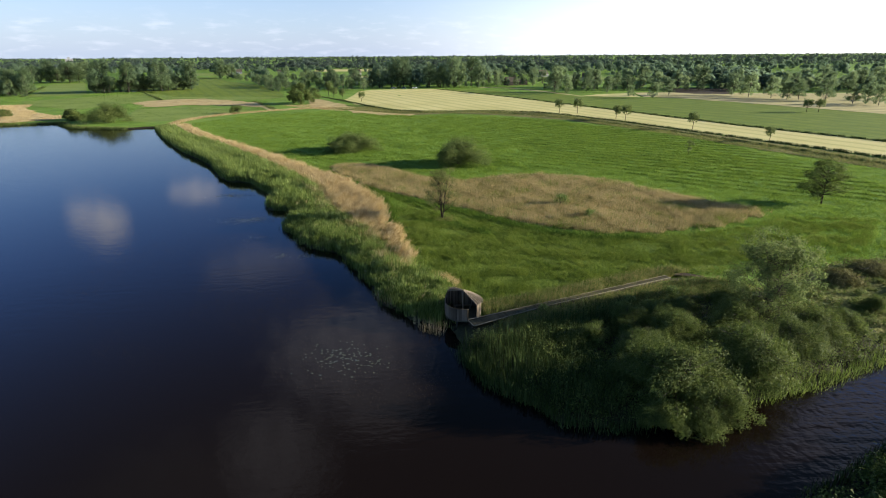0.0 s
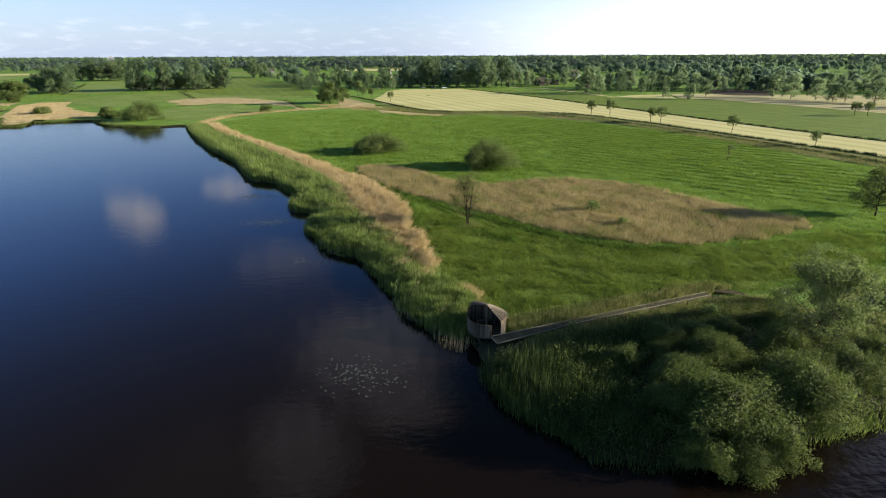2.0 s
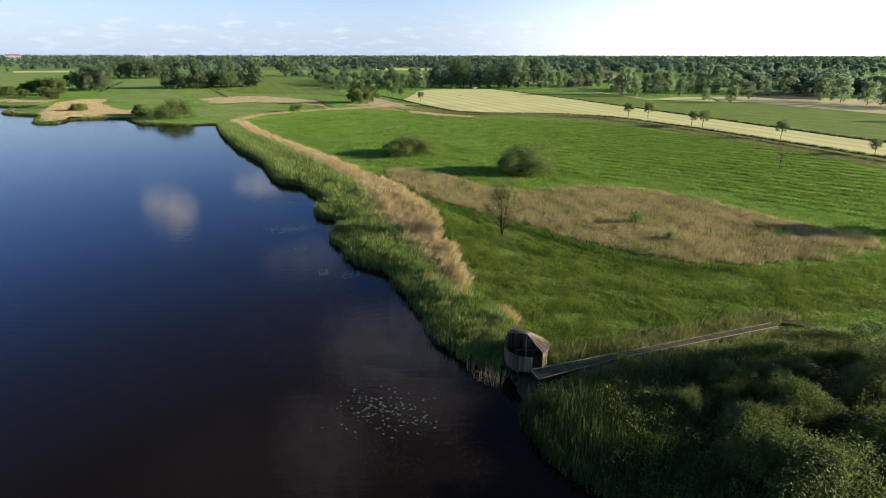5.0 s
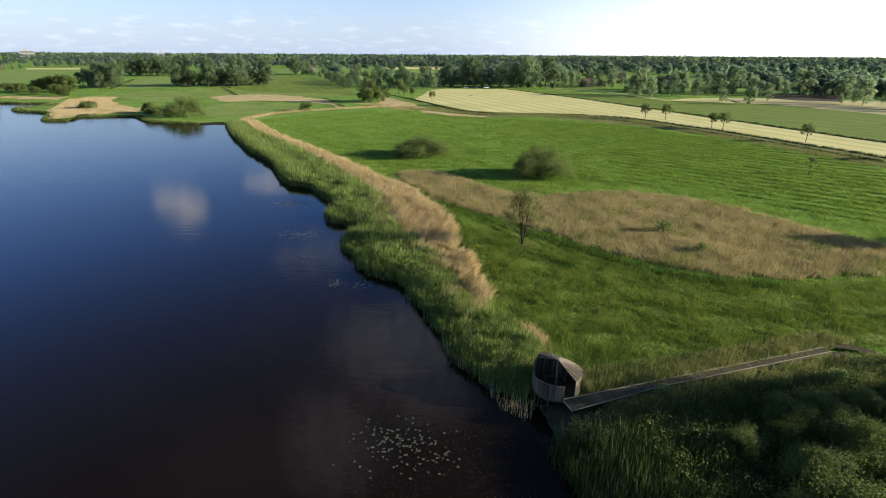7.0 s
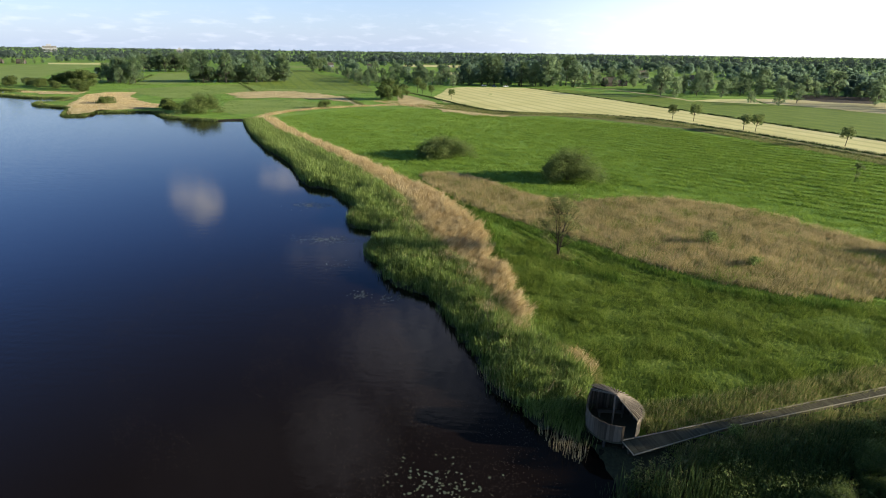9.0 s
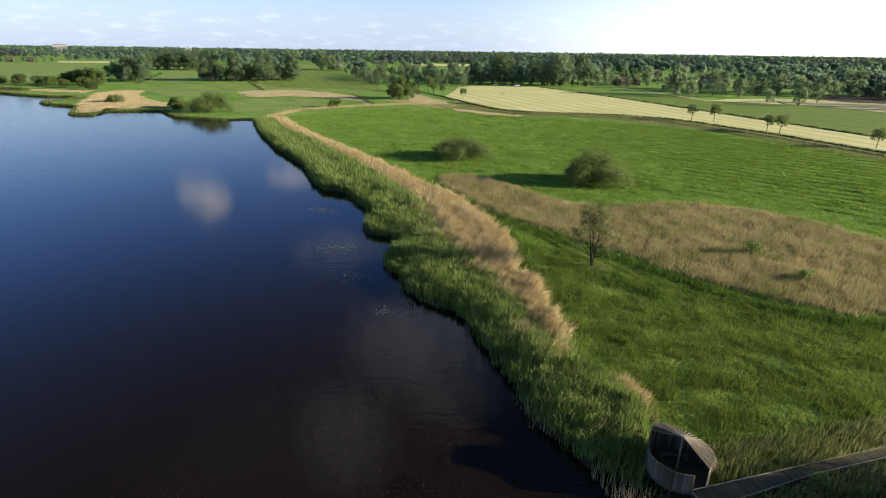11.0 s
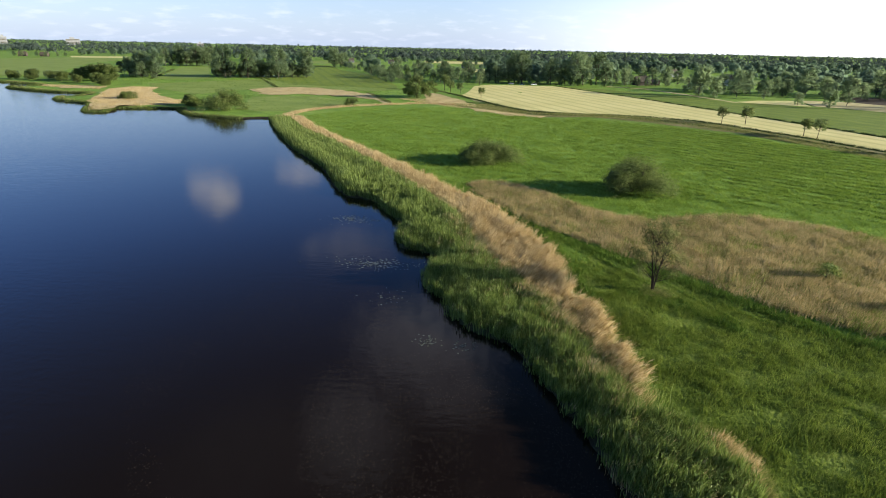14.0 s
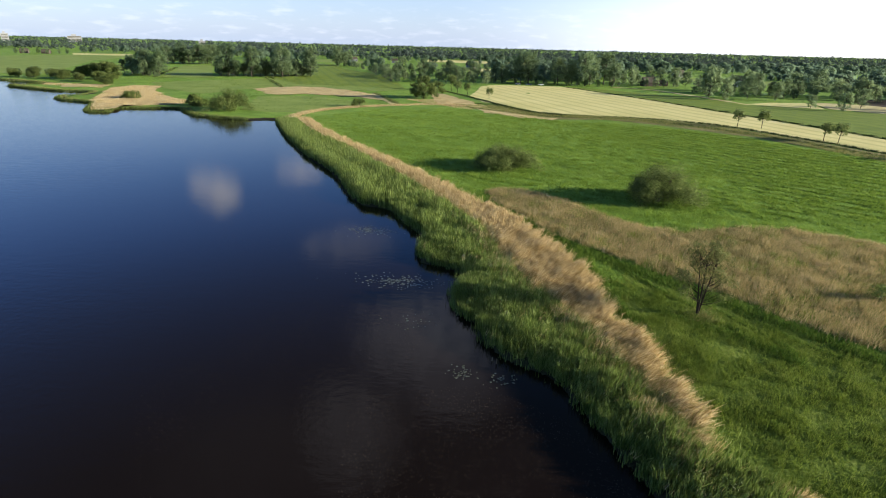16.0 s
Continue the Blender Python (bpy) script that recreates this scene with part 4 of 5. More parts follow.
# ---- trees and bushes ----
def tube(points, radii, sides=6):
    """A tapered limb along points."""
    p = np.asarray(points, float)
    v, f = [], []
    for i, q in enumerate(p):
        t = p[min(i + 1, len(p) - 1)] - p[max(i - 1, 0)]
        t = t / max(np.linalg.norm(t), 1e-6)
        u = np.cross(t, (0.3, 0.9, 0.1))
        u /= max(np.linalg.norm(u), 1e-6)
        w = np.cross(t, u)
        for k in range(sides):
            a = 6.283 * k / sides
            v.append(q + radii[i] * (math.cos(a) * u + math.sin(a) * w))
    for i in range(len(p) - 1):
        for k in range(sides):
            f.append((i * sides + k, i * sides + (k + 1) % sides, (i + 1) * sides + (k + 1) % sides, (i + 1) * sides + k))
    return np.array(v), np.array(f)


def limbs(r, height, spread, stems=1, branches=9, thick=0.16, crown_from=0.3, rise=(0.08, 0.25)):
    """Trunk and limbs as one mesh, and the ends of the limbs."""
    vs, fs, ends, n = [], [], [], 0
    for s in range(stems):
        a = r.uniform(0, 6.283)
        off = np.array([math.cos(a), math.sin(a), 0]) * (spread * 0.3 if stems > 1 else 0.06 * height)
        top = off + np.array([0, 0, height * r.uniform(0.8, 0.95)])
        pts = [off * 0.05, off * 0.35 + (0, 0, height * 0.3), off * 0.75 + (0, 0, height * 0.6), top]
        v, f = tube(pts, [thick, thick * 0.75, thick * 0.5, thick * 0.12])
        vs.append(v), fs.append(f + n)
        n += len(v)
        for k in range(branches // stems):
            h = r.uniform(crown_from, 0.85)
            root = np.array([np.interp(h, [0, 0.32, 0.65, 1], [q[i] for q in pts]) for i in range(3)])
            b = r.uniform(0, 6.283)
            reach = spread * r.uniform(0.5, 0.95) * (1.15 - h * 0.6)
            end = root + np.array([math.cos(b) * reach, math.sin(b) * reach, height * r.uniform(*rise)])
            m = (root + end) / 2 + (0, 0, -0.03 * height)
            v, f = tube([root, m, end], [thick * 0.4, thick * 0.25, thick * 0.08], 4)
            vs.append(v), fs.append(f + n)
            n += len(v)
            ends.append(end)
        ends.append(top)
    return np.vstack(vs), np.vstack(fs), np.array(ends)


def leaves(r, centres, radii, count, size, flat=0.8, ruffle=0.55):
    """Leaf sprays on uneven lumps: kites that mostly face outwards."""
    centres, radii = np.asarray(centres, float), np.asarray(radii, float)
    k = r.choice(len(centres), count, p=radii ** 2 / (radii ** 2).sum())
    d = r.normal(0, 1, (count, 3))
    d /= np.linalg.norm(d, axis=1)[:, None]
    rad = radii[k] * r.uniform(0.35, 1.0, count) ** 0.4 * (1 + 0.42 * np.sin(d[:, 0] * 7 + k) * np.cos(d[:, 1] * 8 + 2 * k))
    c = centres[k] + d * rad[:, None] * np.array([1, 1, flat])
    nrm = d + r.normal(0, ruffle, (count, 3)) + (0.3, 0, 0.3)
    nrm /= np.linalg.norm(nrm, axis=1)[:, None]
    u = np.cross(nrm, r.normal(0, 1, (count, 3)))
    u /= np.linalg.norm(u, axis=1)[:, None]
    w = np.cross(nrm, u)
    s = (size * r.uniform(0.5, 1.3, count))[:, None]
    v = np.stack([c - u * s, c + u * s * 0.8 - w * s * 0.62, c + u * s * 0.8 + w * s * 0.62], 1).reshape(-1, 3)
    f = np.arange(count * 3).reshape(-1, 3)
    return v, f


def plant(name, x, y, label, category, seed, height, spread, stems=1, branches=10, count=2500, size=0.3, lump=0.35, crown_from=0.3, material=None, group="", thick=0.14, z=None, fill=4, dome=0, rise=(0.08, 0.25), bark=None, ruffle=0.55):
    """A tree or bush: trunk with limbs, and a crown of leaf sprays gathered at the limbs' ends."""
    r = np.random.default_rng(seed)
    ob = thing(name, x, y, float(land([(x, y)])[0]) - 0.05 if z is None else z, label, category, group)
    v, f, ends = limbs(r, height, spread, stems, branches, thick, crown_from, rise)
    part("trunk", mesh("trunk", v, f, bark or M_BARK, True), ob)
    extra = np.column_stack([r.normal(0, spread * 0.35, fill), r.normal(0, spread * 0.35, fill), r.uniform(height * crown_from, height * 0.85, fill)]) if fill else np.zeros((0, 3))
    c = np.vstack([ends, extra])
    if dome:
        a, e = r.uniform(0, 6.283, dome), np.arcsin(r.uniform(0.0, 1.0, dome))
        wide, k = spread * (1 - lump) * (1 + 0.15 * np.sin(2 * a + seed)), r.uniform(0.6, 1.0, dome) * (1 + 0.2 * np.sin(3 * a + seed) + 0.16 * np.sin(5 * a + 3 * e + 2 * seed))
        c = np.column_stack([wide * k * np.cos(a) * np.cos(e) ** 1.5, wide * k * np.sin(a) * np.cos(e) ** 1.5, height * 0.18 + height * (0.8 - lump * 0.6) * k * np.sin(e)])
    v, f = leaves(r, c, spread * lump * r.uniform(0.5, 1.35, len(c)), count, size, 0.8, ruffle)
    v[:, 2] = np.maximum(v[:, 2], 0.05)
    part("crown", mesh("crown", v, f, material or M_TREE), ob)
    return ob


def again(ob, x, y, scale=1.0, rz=0.0, z=None):
    c = copy_thing(ob, pose(x, y, float(land([(x, y)])[0]) - 0.05 if z is None else z, 0, 0, rz))
    c.scale = (scale * random.uniform(0.9, 1.1), scale * random.uniform(0.9, 1.1), scale)
    return c


def undergrowth(name, outline, count, low, high, size, material, label, seed):
    """A low tangle of leafy herbs and bramble filling an outline."""
    r = np.random.default_rng(seed)
    c = scatter(outline, count // 60)
    z = land(c)
    c3 = np.column_stack([c, z + r.uniform(low, high, len(c)) * 0.5])
    v, f = leaves(r, c3, r.uniform(0.5, 1.2, len(c)) * high * 0.62, count, size, 0.8, 0.4)
    v[:, 2] = np.maximum(v[:, 2], WATER + 0.03)
    tagged(new(name, mesh(name, v, f, material)), label, "undergrowth", kind="stuff")


POINT = [(2.3, -11.9), (5, -15.2), (8.8, -16.3), (14, -16), (22, -14.2), (29.4, -12.6), (38, -9.6), (41, -5), (38, 2), (30.6, 8.5), (24.4, 5.6), (14.1, 2.3), (4, -1.1), (4.9, -6)]
undergrowth("point_undergrowth", POINT, 80000, 0.5, 1.5, 0.09, M_LEAF, "dense green herbs and low willow on the point", 61)
undergrowth("shore_herbs", [(38, -9.4), (50, -5), (66, 2.8), (84.2, 12), (82.1, 20), (60, 13), (41, 5), (36, 3), (40, -4)], 40000, 0.15, 0.75, 0.09, M_LEAF, "low green herbs along the channel's bank", 60)
undergrowth("bank_undergrowth", [(17.4, -26), (23.7, -23), (30.4, -20.2), (49.2, -12.6), (62.1, -11.8), (51.2, -24.6), (30, -35.7), (14, -37), (12.2, -34.5)], 50000, 0.5, 1.6, 0.14, M_LEAF, "dense green herbs on the near bank", 62)
undergrowth("walkside_herbs", [(1.6, 2.8), (8.1, 4.3), (16.2, 7), (26.5, 10.4), (30.7, 11.6), (28.6, 13.1), (16.3, 8.9), (7.1, 6.3), (1.7, 5.1)], 7000, 0.2, 0.7, 0.06, M_HERB, "brownish marsh herbs beside the boardwalk", 63)
p = scatter([(1.6, 2.2), (8.1, 3.9), (16.2, 6.6), (26.5, 10.0), (30.7, 11.6), (28.6, 13.8), (16.3, 9.6), (7.1, 7.0), (1.2, 5.6)], 9000)
stuff("walkside_grass", p, land(p), (0.35, 0.95), 0.05, (0.05, -0.05), 0.4, M_HERB, "rank olive grass and herbs beside the boardwalk", "grass", 66)
p = scatter([(2.6, 0.8), (14, 4.8), (26.3, 8.9), (33, 9.2), (36, 5), (30, 3.6), (16, 0.8), (8, -0.9), (3.4, -1.2)], 15000)
stuff("walkside_grass", p, land(p), (0.35, 0.95), 0.05, (0.05, -0.05), 0.4, M_HERB, "rank olive grass and herbs beside the boardwalk", "grass", 65)
undergrowth("walkside_growth", [(-0.6, -0.8), (6, 1.6), (14, 4.2), (27.4, 8.6), (30, 4), (14, -0.6), (2.4, -3.6), (-0.8, -3.4)], 26000, 0.1, 0.75, 0.075, M_HERB, "low green growth beside the boardwalk", 64)
undergrowth("bankside_herbs", [(-3.2, 3.6), (-5.6, 5.6), (-7.4, 8.8), (-9.4, 14), (-11.6, 19.2), (-14.6, 26), (-18.4, 30.6), (-22.6, 38), (-20.5, 40), (-16, 31), (-11.5, 24), (-8.5, 18), (-5, 12.5), (-2.4, 8)], 20000, 1.0, 1.35, 0.07, M_REED, "leafy green herbs growing through the reeds", 59)
# bushes on the wet point
BUSH = dict(stems=5, branches=30, material=M_LEAF, thick=0.08)
bush_a = plant("willow_bush", 14.6, -13.9, "broad grey-green willow bush leaning over water", "bush", 21, 5.7, 5.0, count=36000, size=0.085, lump=0.25, crown_from=0.06, dome=64, ruffle=0.42, group="bushes on the point", **BUSH)
bush_b = plant("willow_bush", 22.8, -11.9, "rounded grey-green willow bush on the bank", "bush", 23, 5.2, 4.8, count=36000, size=0.085, lump=0.27, crown_from=0.06, dome=56, ruffle=0.42, group="bushes on the point", **BUSH)
for k, x, y, s, a in ((0, 18.2, -15.6, 0.62, 70), (1, 11.8, -10.6, 0.44, 140), (0, 25.6, -8.6, 0.7, 200), (1, 14.6, -7.6, 0.6, 260), (0, 29, -8.4, 0.72, 310), (1, 33.5, -6.6, 0.74, 30),
                      (0, 19.5, -5.6, 0.7, 110), (0, 26.5, -4.2, 0.7, 80), (1, 15.8, -16.4, 0.55, 75), (0, 12.4, -16.2, 0.42, 190)):
    again((bush_a, bush_b)[k], x, y, s, a)
# lower growth between the boardwalk and the channel
for k, x, y, s, a in ((1, 38, -5.0, 0.5, 20), (1, 23.5, 0.6, 0.4, 290), (0, 16, -1.4, 0.5, 330), (1, 19.6, -0.2, 0.46, 200), (0, 11.2, -4.6, 0.4, 50), (0, 45, -1.6, 0.34, 40), (1, 54.5, 2.2, 0.34, 130), (0, 15, -3.6, 0.36, 10), (1, 29.5, 2.2, 0.4, 60), (1, 64, 7, 0.4, 100)):
    again((bush_a, bush_b)[k], x, y, s, a)
plant("bramble", 48, 6.5, "brownish bramble thicket beside the meadow", "bush", 44, 1.2, 3.2, stems=5, branches=14, count=14000, size=0.075, lump=0.24, crown_from=0.05, material=M_BRAMBLE, dome=50)
plant("bramble", 54.5, 9, "brownish bramble thicket beside the meadow", "bush", 45, 1.4, 3.4, stems=5, branches=14, count=14000, size=0.075, lump=0.24, crown_from=0.05, material=M_BRAMBLE, dome=50)
plant("tall_willow", 33, -0.6, "tall feathery grey-green willow on the point", "tree", 22, 9.0, 4.6, stems=9, branches=150, count=25000, size=0.1, lump=0.14, crown_from=0.06, material=M_WILLOW, thick=0.08, fill=60, ruffle=0.6, rise=(0.12, 0.3))
for k, x, y, s, a in ((0, 25.4, -26, 0.5, 10), (1, 31.8, -23.6, 0.6, 90), (0, 39.5, -20.6, 0.6, 150), (1, 21.5, -29, 0.5, 40), (0, 30, -30, 0.8, 250)):
    again((bush_a, bush_b)[k], x, y, s, a)

# single trees and bushes in the meadow
plant("young_alder", 0.8, 39.6, "slender young alder with sparse spring leaves", "tree", 31, 8.8, 3.0, stems=4, branches=72, count=7000, size=0.09, lump=0.2, crown_from=0.16, thick=0.1, material=M_ALDER, fill=4, rise=(0.16, 0.32), bark=M_DARKBARK)
q = rng.normal(0, 0.8, (900, 2)) + (1.2, 39.0)
stuff("alder_foot_grass", q, land(q), (0.3, 0.7), 0.05, (0.2, -0.1), 0.4, M_HERB, "dry grass at the foot of the alder", "grass", 86)
plant("meadow_alder", 73, 39.8, "bushy alder standing alone in the meadow", "tree", 32, 8.6, 4.2, stems=1, branches=48, count=8000, size=0.14, lump=0.24, crown_from=0.17, thick=0.17, fill=8, material=M_LEAF, bark=M_DARKBARK)
plant("thorn_bush", -18.5, 112, "rounded grey-green bush in the meadow", "bush", 33, 5.6, 8.6, stems=6, branches=20, count=32000, size=0.14, lump=0.2, crown_from=0.04, material=M_THORN, dome=110)
plant("thorn_bush", 10.3, 87.5, "compact dark rounded bush in the meadow", "bush", 34, 6.6, 7.9, stems=6, branches=20, count=34000, size=0.13, lump=0.22, crown_from=0.04, material=M_THORN, dome=110)
shrub = plant("young_willow", 24.2, 45.8, "small fresh-green willow shrub in old reed", "bush", 43, 2.2, 1.5, stems=4, branches=12, count=1300, size=0.11, lump=0.36, crown_from=0.05, material=M_REED, group="shrubs in the old reed", thick=0.04, fill=6)
again(shrub, 26.6, 37.2, 0.7, 50)
for x, y, s in ((33.4, 7.0, 0.95), (24.2, 4.6, 0.7), (8.2, 2.4, 0.5), (18.5, 3.2, 0.55)):
    again(shrub, x, y, s, x * 40)
plant("meadow_sapling", 75.7, 91.5, "thin sapling with sparse leaves in the meadow", "tree", 35, 4.6, 1.2, branches=8, count=420, size=0.2, lump=0.4, thick=0.07, fill=2, material=M_WILLOW, bark=M_DARKBARK)
road = plant("roadside_tree", 74.6, 204.4, "small round-crowned tree beside the hayfield", "tree", 36, 7.0, 2.3, branches=20, count=1100, size=0.24, lump=0.34, crown_from=0.36, thick=0.13, group="trees along the hayfield", material=M_WILLOW, bark=M_DARKBARK)
for x, y, s, a in ((82.6, 201.8, 1.08, 50), (90.1, 174.5, 0.95, 120), (92.4, 170.5, 1.0, 200), (105.8, 141.8, 0.95, 260), (114.1, 110.8, 0.75, 310), (-34.3, 304, 1.05, 20), (-21.9, 286.9, 0.9, 80), (-45.6, 333.3, 1.5, 150), (189.8, 189, 0.95, 15), (195.1, 187.9, 0.95, 75), (-40.8, 315.2, 1.1, 220)):
    again(road, x, y, s, a)
dike = plant("dike_willow", -56.5, 275, "broad olive-green willow by the dike", "tree", 37, 12, 6.5, stems=3, branches=34, count=4600, size=0.36, lump=0.25, crown_from=0.12, material=M_THORN, fill=12)
again(dike, -50.5, 285, 0.7, 130)
again(dike, -61, 281, 0.62, 250)
plant("shore_willow", -129.2, 203.1, "round olive willow bush on the far shore", "bush", 38, 7.6, 10.2, stems=4, branches=18, count=10000, size=0.27, lump=0.2, crown_from=0.08, material=M_THORN, dome=80)
plant("shore_bush", -147.7, 211.8, "low rounded bush on the far shore", "bush", 39, 3.8, 4.2, stems=4, branches=20, count=4000, size=0.4, lump=0.36, crown_from=0.08, material=M_LEAF, fill=10)
plant("shore_bush", -190.3, 231.5, "small dark bush among dry reed", "bush", 40, 3.0, 4.2, stems=4, branches=16, count=3600, size=0.26, lump=0.3, crown_from=0.08, fill=8, material=M_LEAF)
plant("dike_bush", -80.6, 229, "small green bush on the dike", "bush", 41, 3.0, 3.2, stems=4, branches=12, count=2000, size=0.24, lump=0.36, crown_from=0.05, fill=6, material=M_LEAF)
back = plant("marsh_willow", -271.3, 336.1, "broad willow behind the far reed spit", "tree", 42, 11, 8, stems=4, branches=34, count=5000, size=0.5, lump=0.24, crown_from=0.1, material=M_THORN, fill=12)
for x, y, s, a in ((-282.8, 337.9, 0.9, 40), (-293.4, 337.4, 0.7, 130), (-247.6, 297.8, 0.45, 200), (-311, 337.3, 0.5, 270), (-262, 313, 0.6, 20), (-297, 326, 0.55, 80), (-322, 331, 0.6, 160), (-338, 335, 0.5, 300), (-281, 319, 0.45, 10)):
    again(back, x, y, s, a)

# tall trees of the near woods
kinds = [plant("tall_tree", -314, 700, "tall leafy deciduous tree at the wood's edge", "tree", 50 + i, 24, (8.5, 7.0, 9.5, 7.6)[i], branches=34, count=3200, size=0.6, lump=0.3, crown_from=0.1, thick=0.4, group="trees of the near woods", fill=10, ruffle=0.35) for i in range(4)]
for i, (x, y) in enumerate(((-222, 402), (-205, 404), (-184, 414), (-166, 428))):
    kinds[i].location = (x, y, 0)


def wood(a, b, deep, spacing, size, seed):
    """A belt of tall trees from a to b."""
    r = np.random.default_rng(seed)
    a, b = np.array(a, float), np.array(b, float)
    length = np.linalg.norm(b - a)
    side = np.array([-(b - a)[1], (b - a)[0]]) / length
    for s in np.arange(0, length, spacing):
        for w in np.arange(0, deep, spacing * 1.1):
            q = a + (b - a) * s / length + side * w + r.uniform(-0.35, 0.35, 2) * spacing
            again(kinds[r.integers(0, 4)], q[0], q[1], size * r.uniform(0.6, 1.15), r.uniform(0, 360), z=-0.1)


wood((-228, 400), (-163, 428), 16, 5.6, 0.54, 1)
wood((-304, 402), (-272, 376), 14, 8, 0.72, 2)
wood((-262, 372), (-298, 398), 3, 6, 0.22, 21)
wood((-368, 575), (-318, 590), 20, 9, 0.85, 3)
wood((118, 368), (430, 292), 3, 9, 0.3, 12)
wood((-20, 416), (80, 412), 3, 8, 0.22, 13)
wood((-16, 420), (75, 416), 30, 14, 0.95, 4)
wood((122, 372), (250, 344), 46, 15, 0.66, 5)
wood((-200, 640), (-180, 650), 20, 12, 1.15, 6)
wood((-128, 490), (-84, 384), 14, 12, 0.4, 14)
wood((-70, 402), (-22, 398), 22, 12, 0.5, 15)
wood((-110, 520), (-20, 470), 24, 14, 0.62, 16)
wood((250, 326), (430, 300), 42, 16, 0.62, 8)
for x, y, s in ((115, 341, 0.8), (119, 326, 0.55), (150, 293, 0.3), (159, 280, 0.42), (151, 333, 0.5), (219, 292, 0.6), (222, 279, 0.62), (228, 266, 0.55), (230, 255, 0.45), (236, 253, 0.5), (244, 242, 0.55), (244, 223, 0.4), (251, 222, 0.5), (250, 213, 0.45), (300, 240, 0.5), (330, 232, 0.55), (140, 345, 0.6), (180, 300, 0.45)):
    again(kinds[int(x) % 4], x, y, s, x * 7 % 360, z=-0.05)
wood((-183, 630), (-78, 418), 4, 9, 0.24, 9)
wood((-430, 350), (-350, 330), 8, 8, 0.22, 10)
wood((-360, 366), (-320, 350), 5, 7, 0.25, 11)
for x, y, s in ((96, 436, 0.36), (125, 440, 0.46), (110, 458, 0.62), (95, 452, 0.55), (130, 456, 0.62), (86, 446, 0.5), (120, 462, 0.55), (101, 470, 0.6), (84, 466, 0.66), (136, 446, 0.5), (90, 430, 0.3)):
    again(kinds[int(x) % 4], x, y, s, x * 13 % 360, z=-0.05)
for x, y in ((99, 426), (106, 424), (113, 426), (121, 424), (-676, 762), (-664, 764), (-655, 776), (-644, 778), (-706, 756), (-694, 756)):
    again(kinds[int(abs(x)) % 4], x, y, 0.3, x * 11 % 360, z=-0.05)

# ---- far woodland, thinning to the horizon ----
def woodland(name, n, y0, y1, open_level, per, seed, label, material):
    r = np.random.default_rng(seed)
    y = y0 * (y1 / y0) ** r.uniform(0, 1, n)
    x = y * np.tan(r.uniform(radians(-48), radians(50), n))
    keep = waves(x, y * 0.6, 420, seed) + 0.6 * waves(x, y, 150, seed + 1) + 0.5 * (x / y) > open_level
    keep &= ~((x < -60) & (y < 600 - 0.2 * x)) & ~((x < -380) & (y < 880)) & ~((x >= -60) & (x < 112) & (y < 450)) & ~((x >= 112) & (y < np.maximum(385 - 0.22 * (x - 112), 325)))
    for plot in CLEARINGS:
        keep &= ~inside(np.array(plot, float), np.column_stack([x, y + 8]))
    x, y = x[keep], y[keep]
    m = len(x)
    h = np.clip(r.uniform(4, 12, m) * (1 + 0.35 * waves(x, y, 200, seed + 2)), 3, 16)
    rad = h * r.uniform(0.36, 0.55, m)
    k = np.repeat(np.arange(m), per)
    d = r.normal(0, 1, (m * per, 3))
    d[:, 2] = np.abs(d[:, 2]) * r.choice([1, 1, -0.6], m * per)
    d /= np.linalg.norm(d, axis=1)[:, None]
    c = np.column_stack([x[k], y[k], h[k] * 0.52]) + d * np.column_stack([rad[k], rad[k], h[k] * 0.5]) * r.uniform(0.65, 1.12, (m * per, 1))
    nrm = d + r.normal(0, 0.32, d.shape) + (0.35, 0, 0.35)
    nrm /= np.linalg.norm(nrm, axis=1)[:, None]
    u = np.cross(nrm, r.normal(0, 1, d.shape))
    u /= np.linalg.norm(u, axis=1)[:, None]
    w = np.cross(nrm, u)
    s = (rad[k] * r.uniform(0.17, 0.4, m * per))[:, None]
    v = np.stack([c - u * s, c + u * s * 0.6 - w * s * 0.8, c + u * s * 0.5 + w * s], 1).reshape(-1, 3)
    f = np.arange(m * per)[:, None] * 3 + np.arange(3)
    tagged(new(name, mesh(name, v, f, material)), label, "woodland", kind="stuff")


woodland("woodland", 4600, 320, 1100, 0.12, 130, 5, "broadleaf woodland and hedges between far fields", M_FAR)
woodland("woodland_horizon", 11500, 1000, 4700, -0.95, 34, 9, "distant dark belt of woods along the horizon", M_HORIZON)


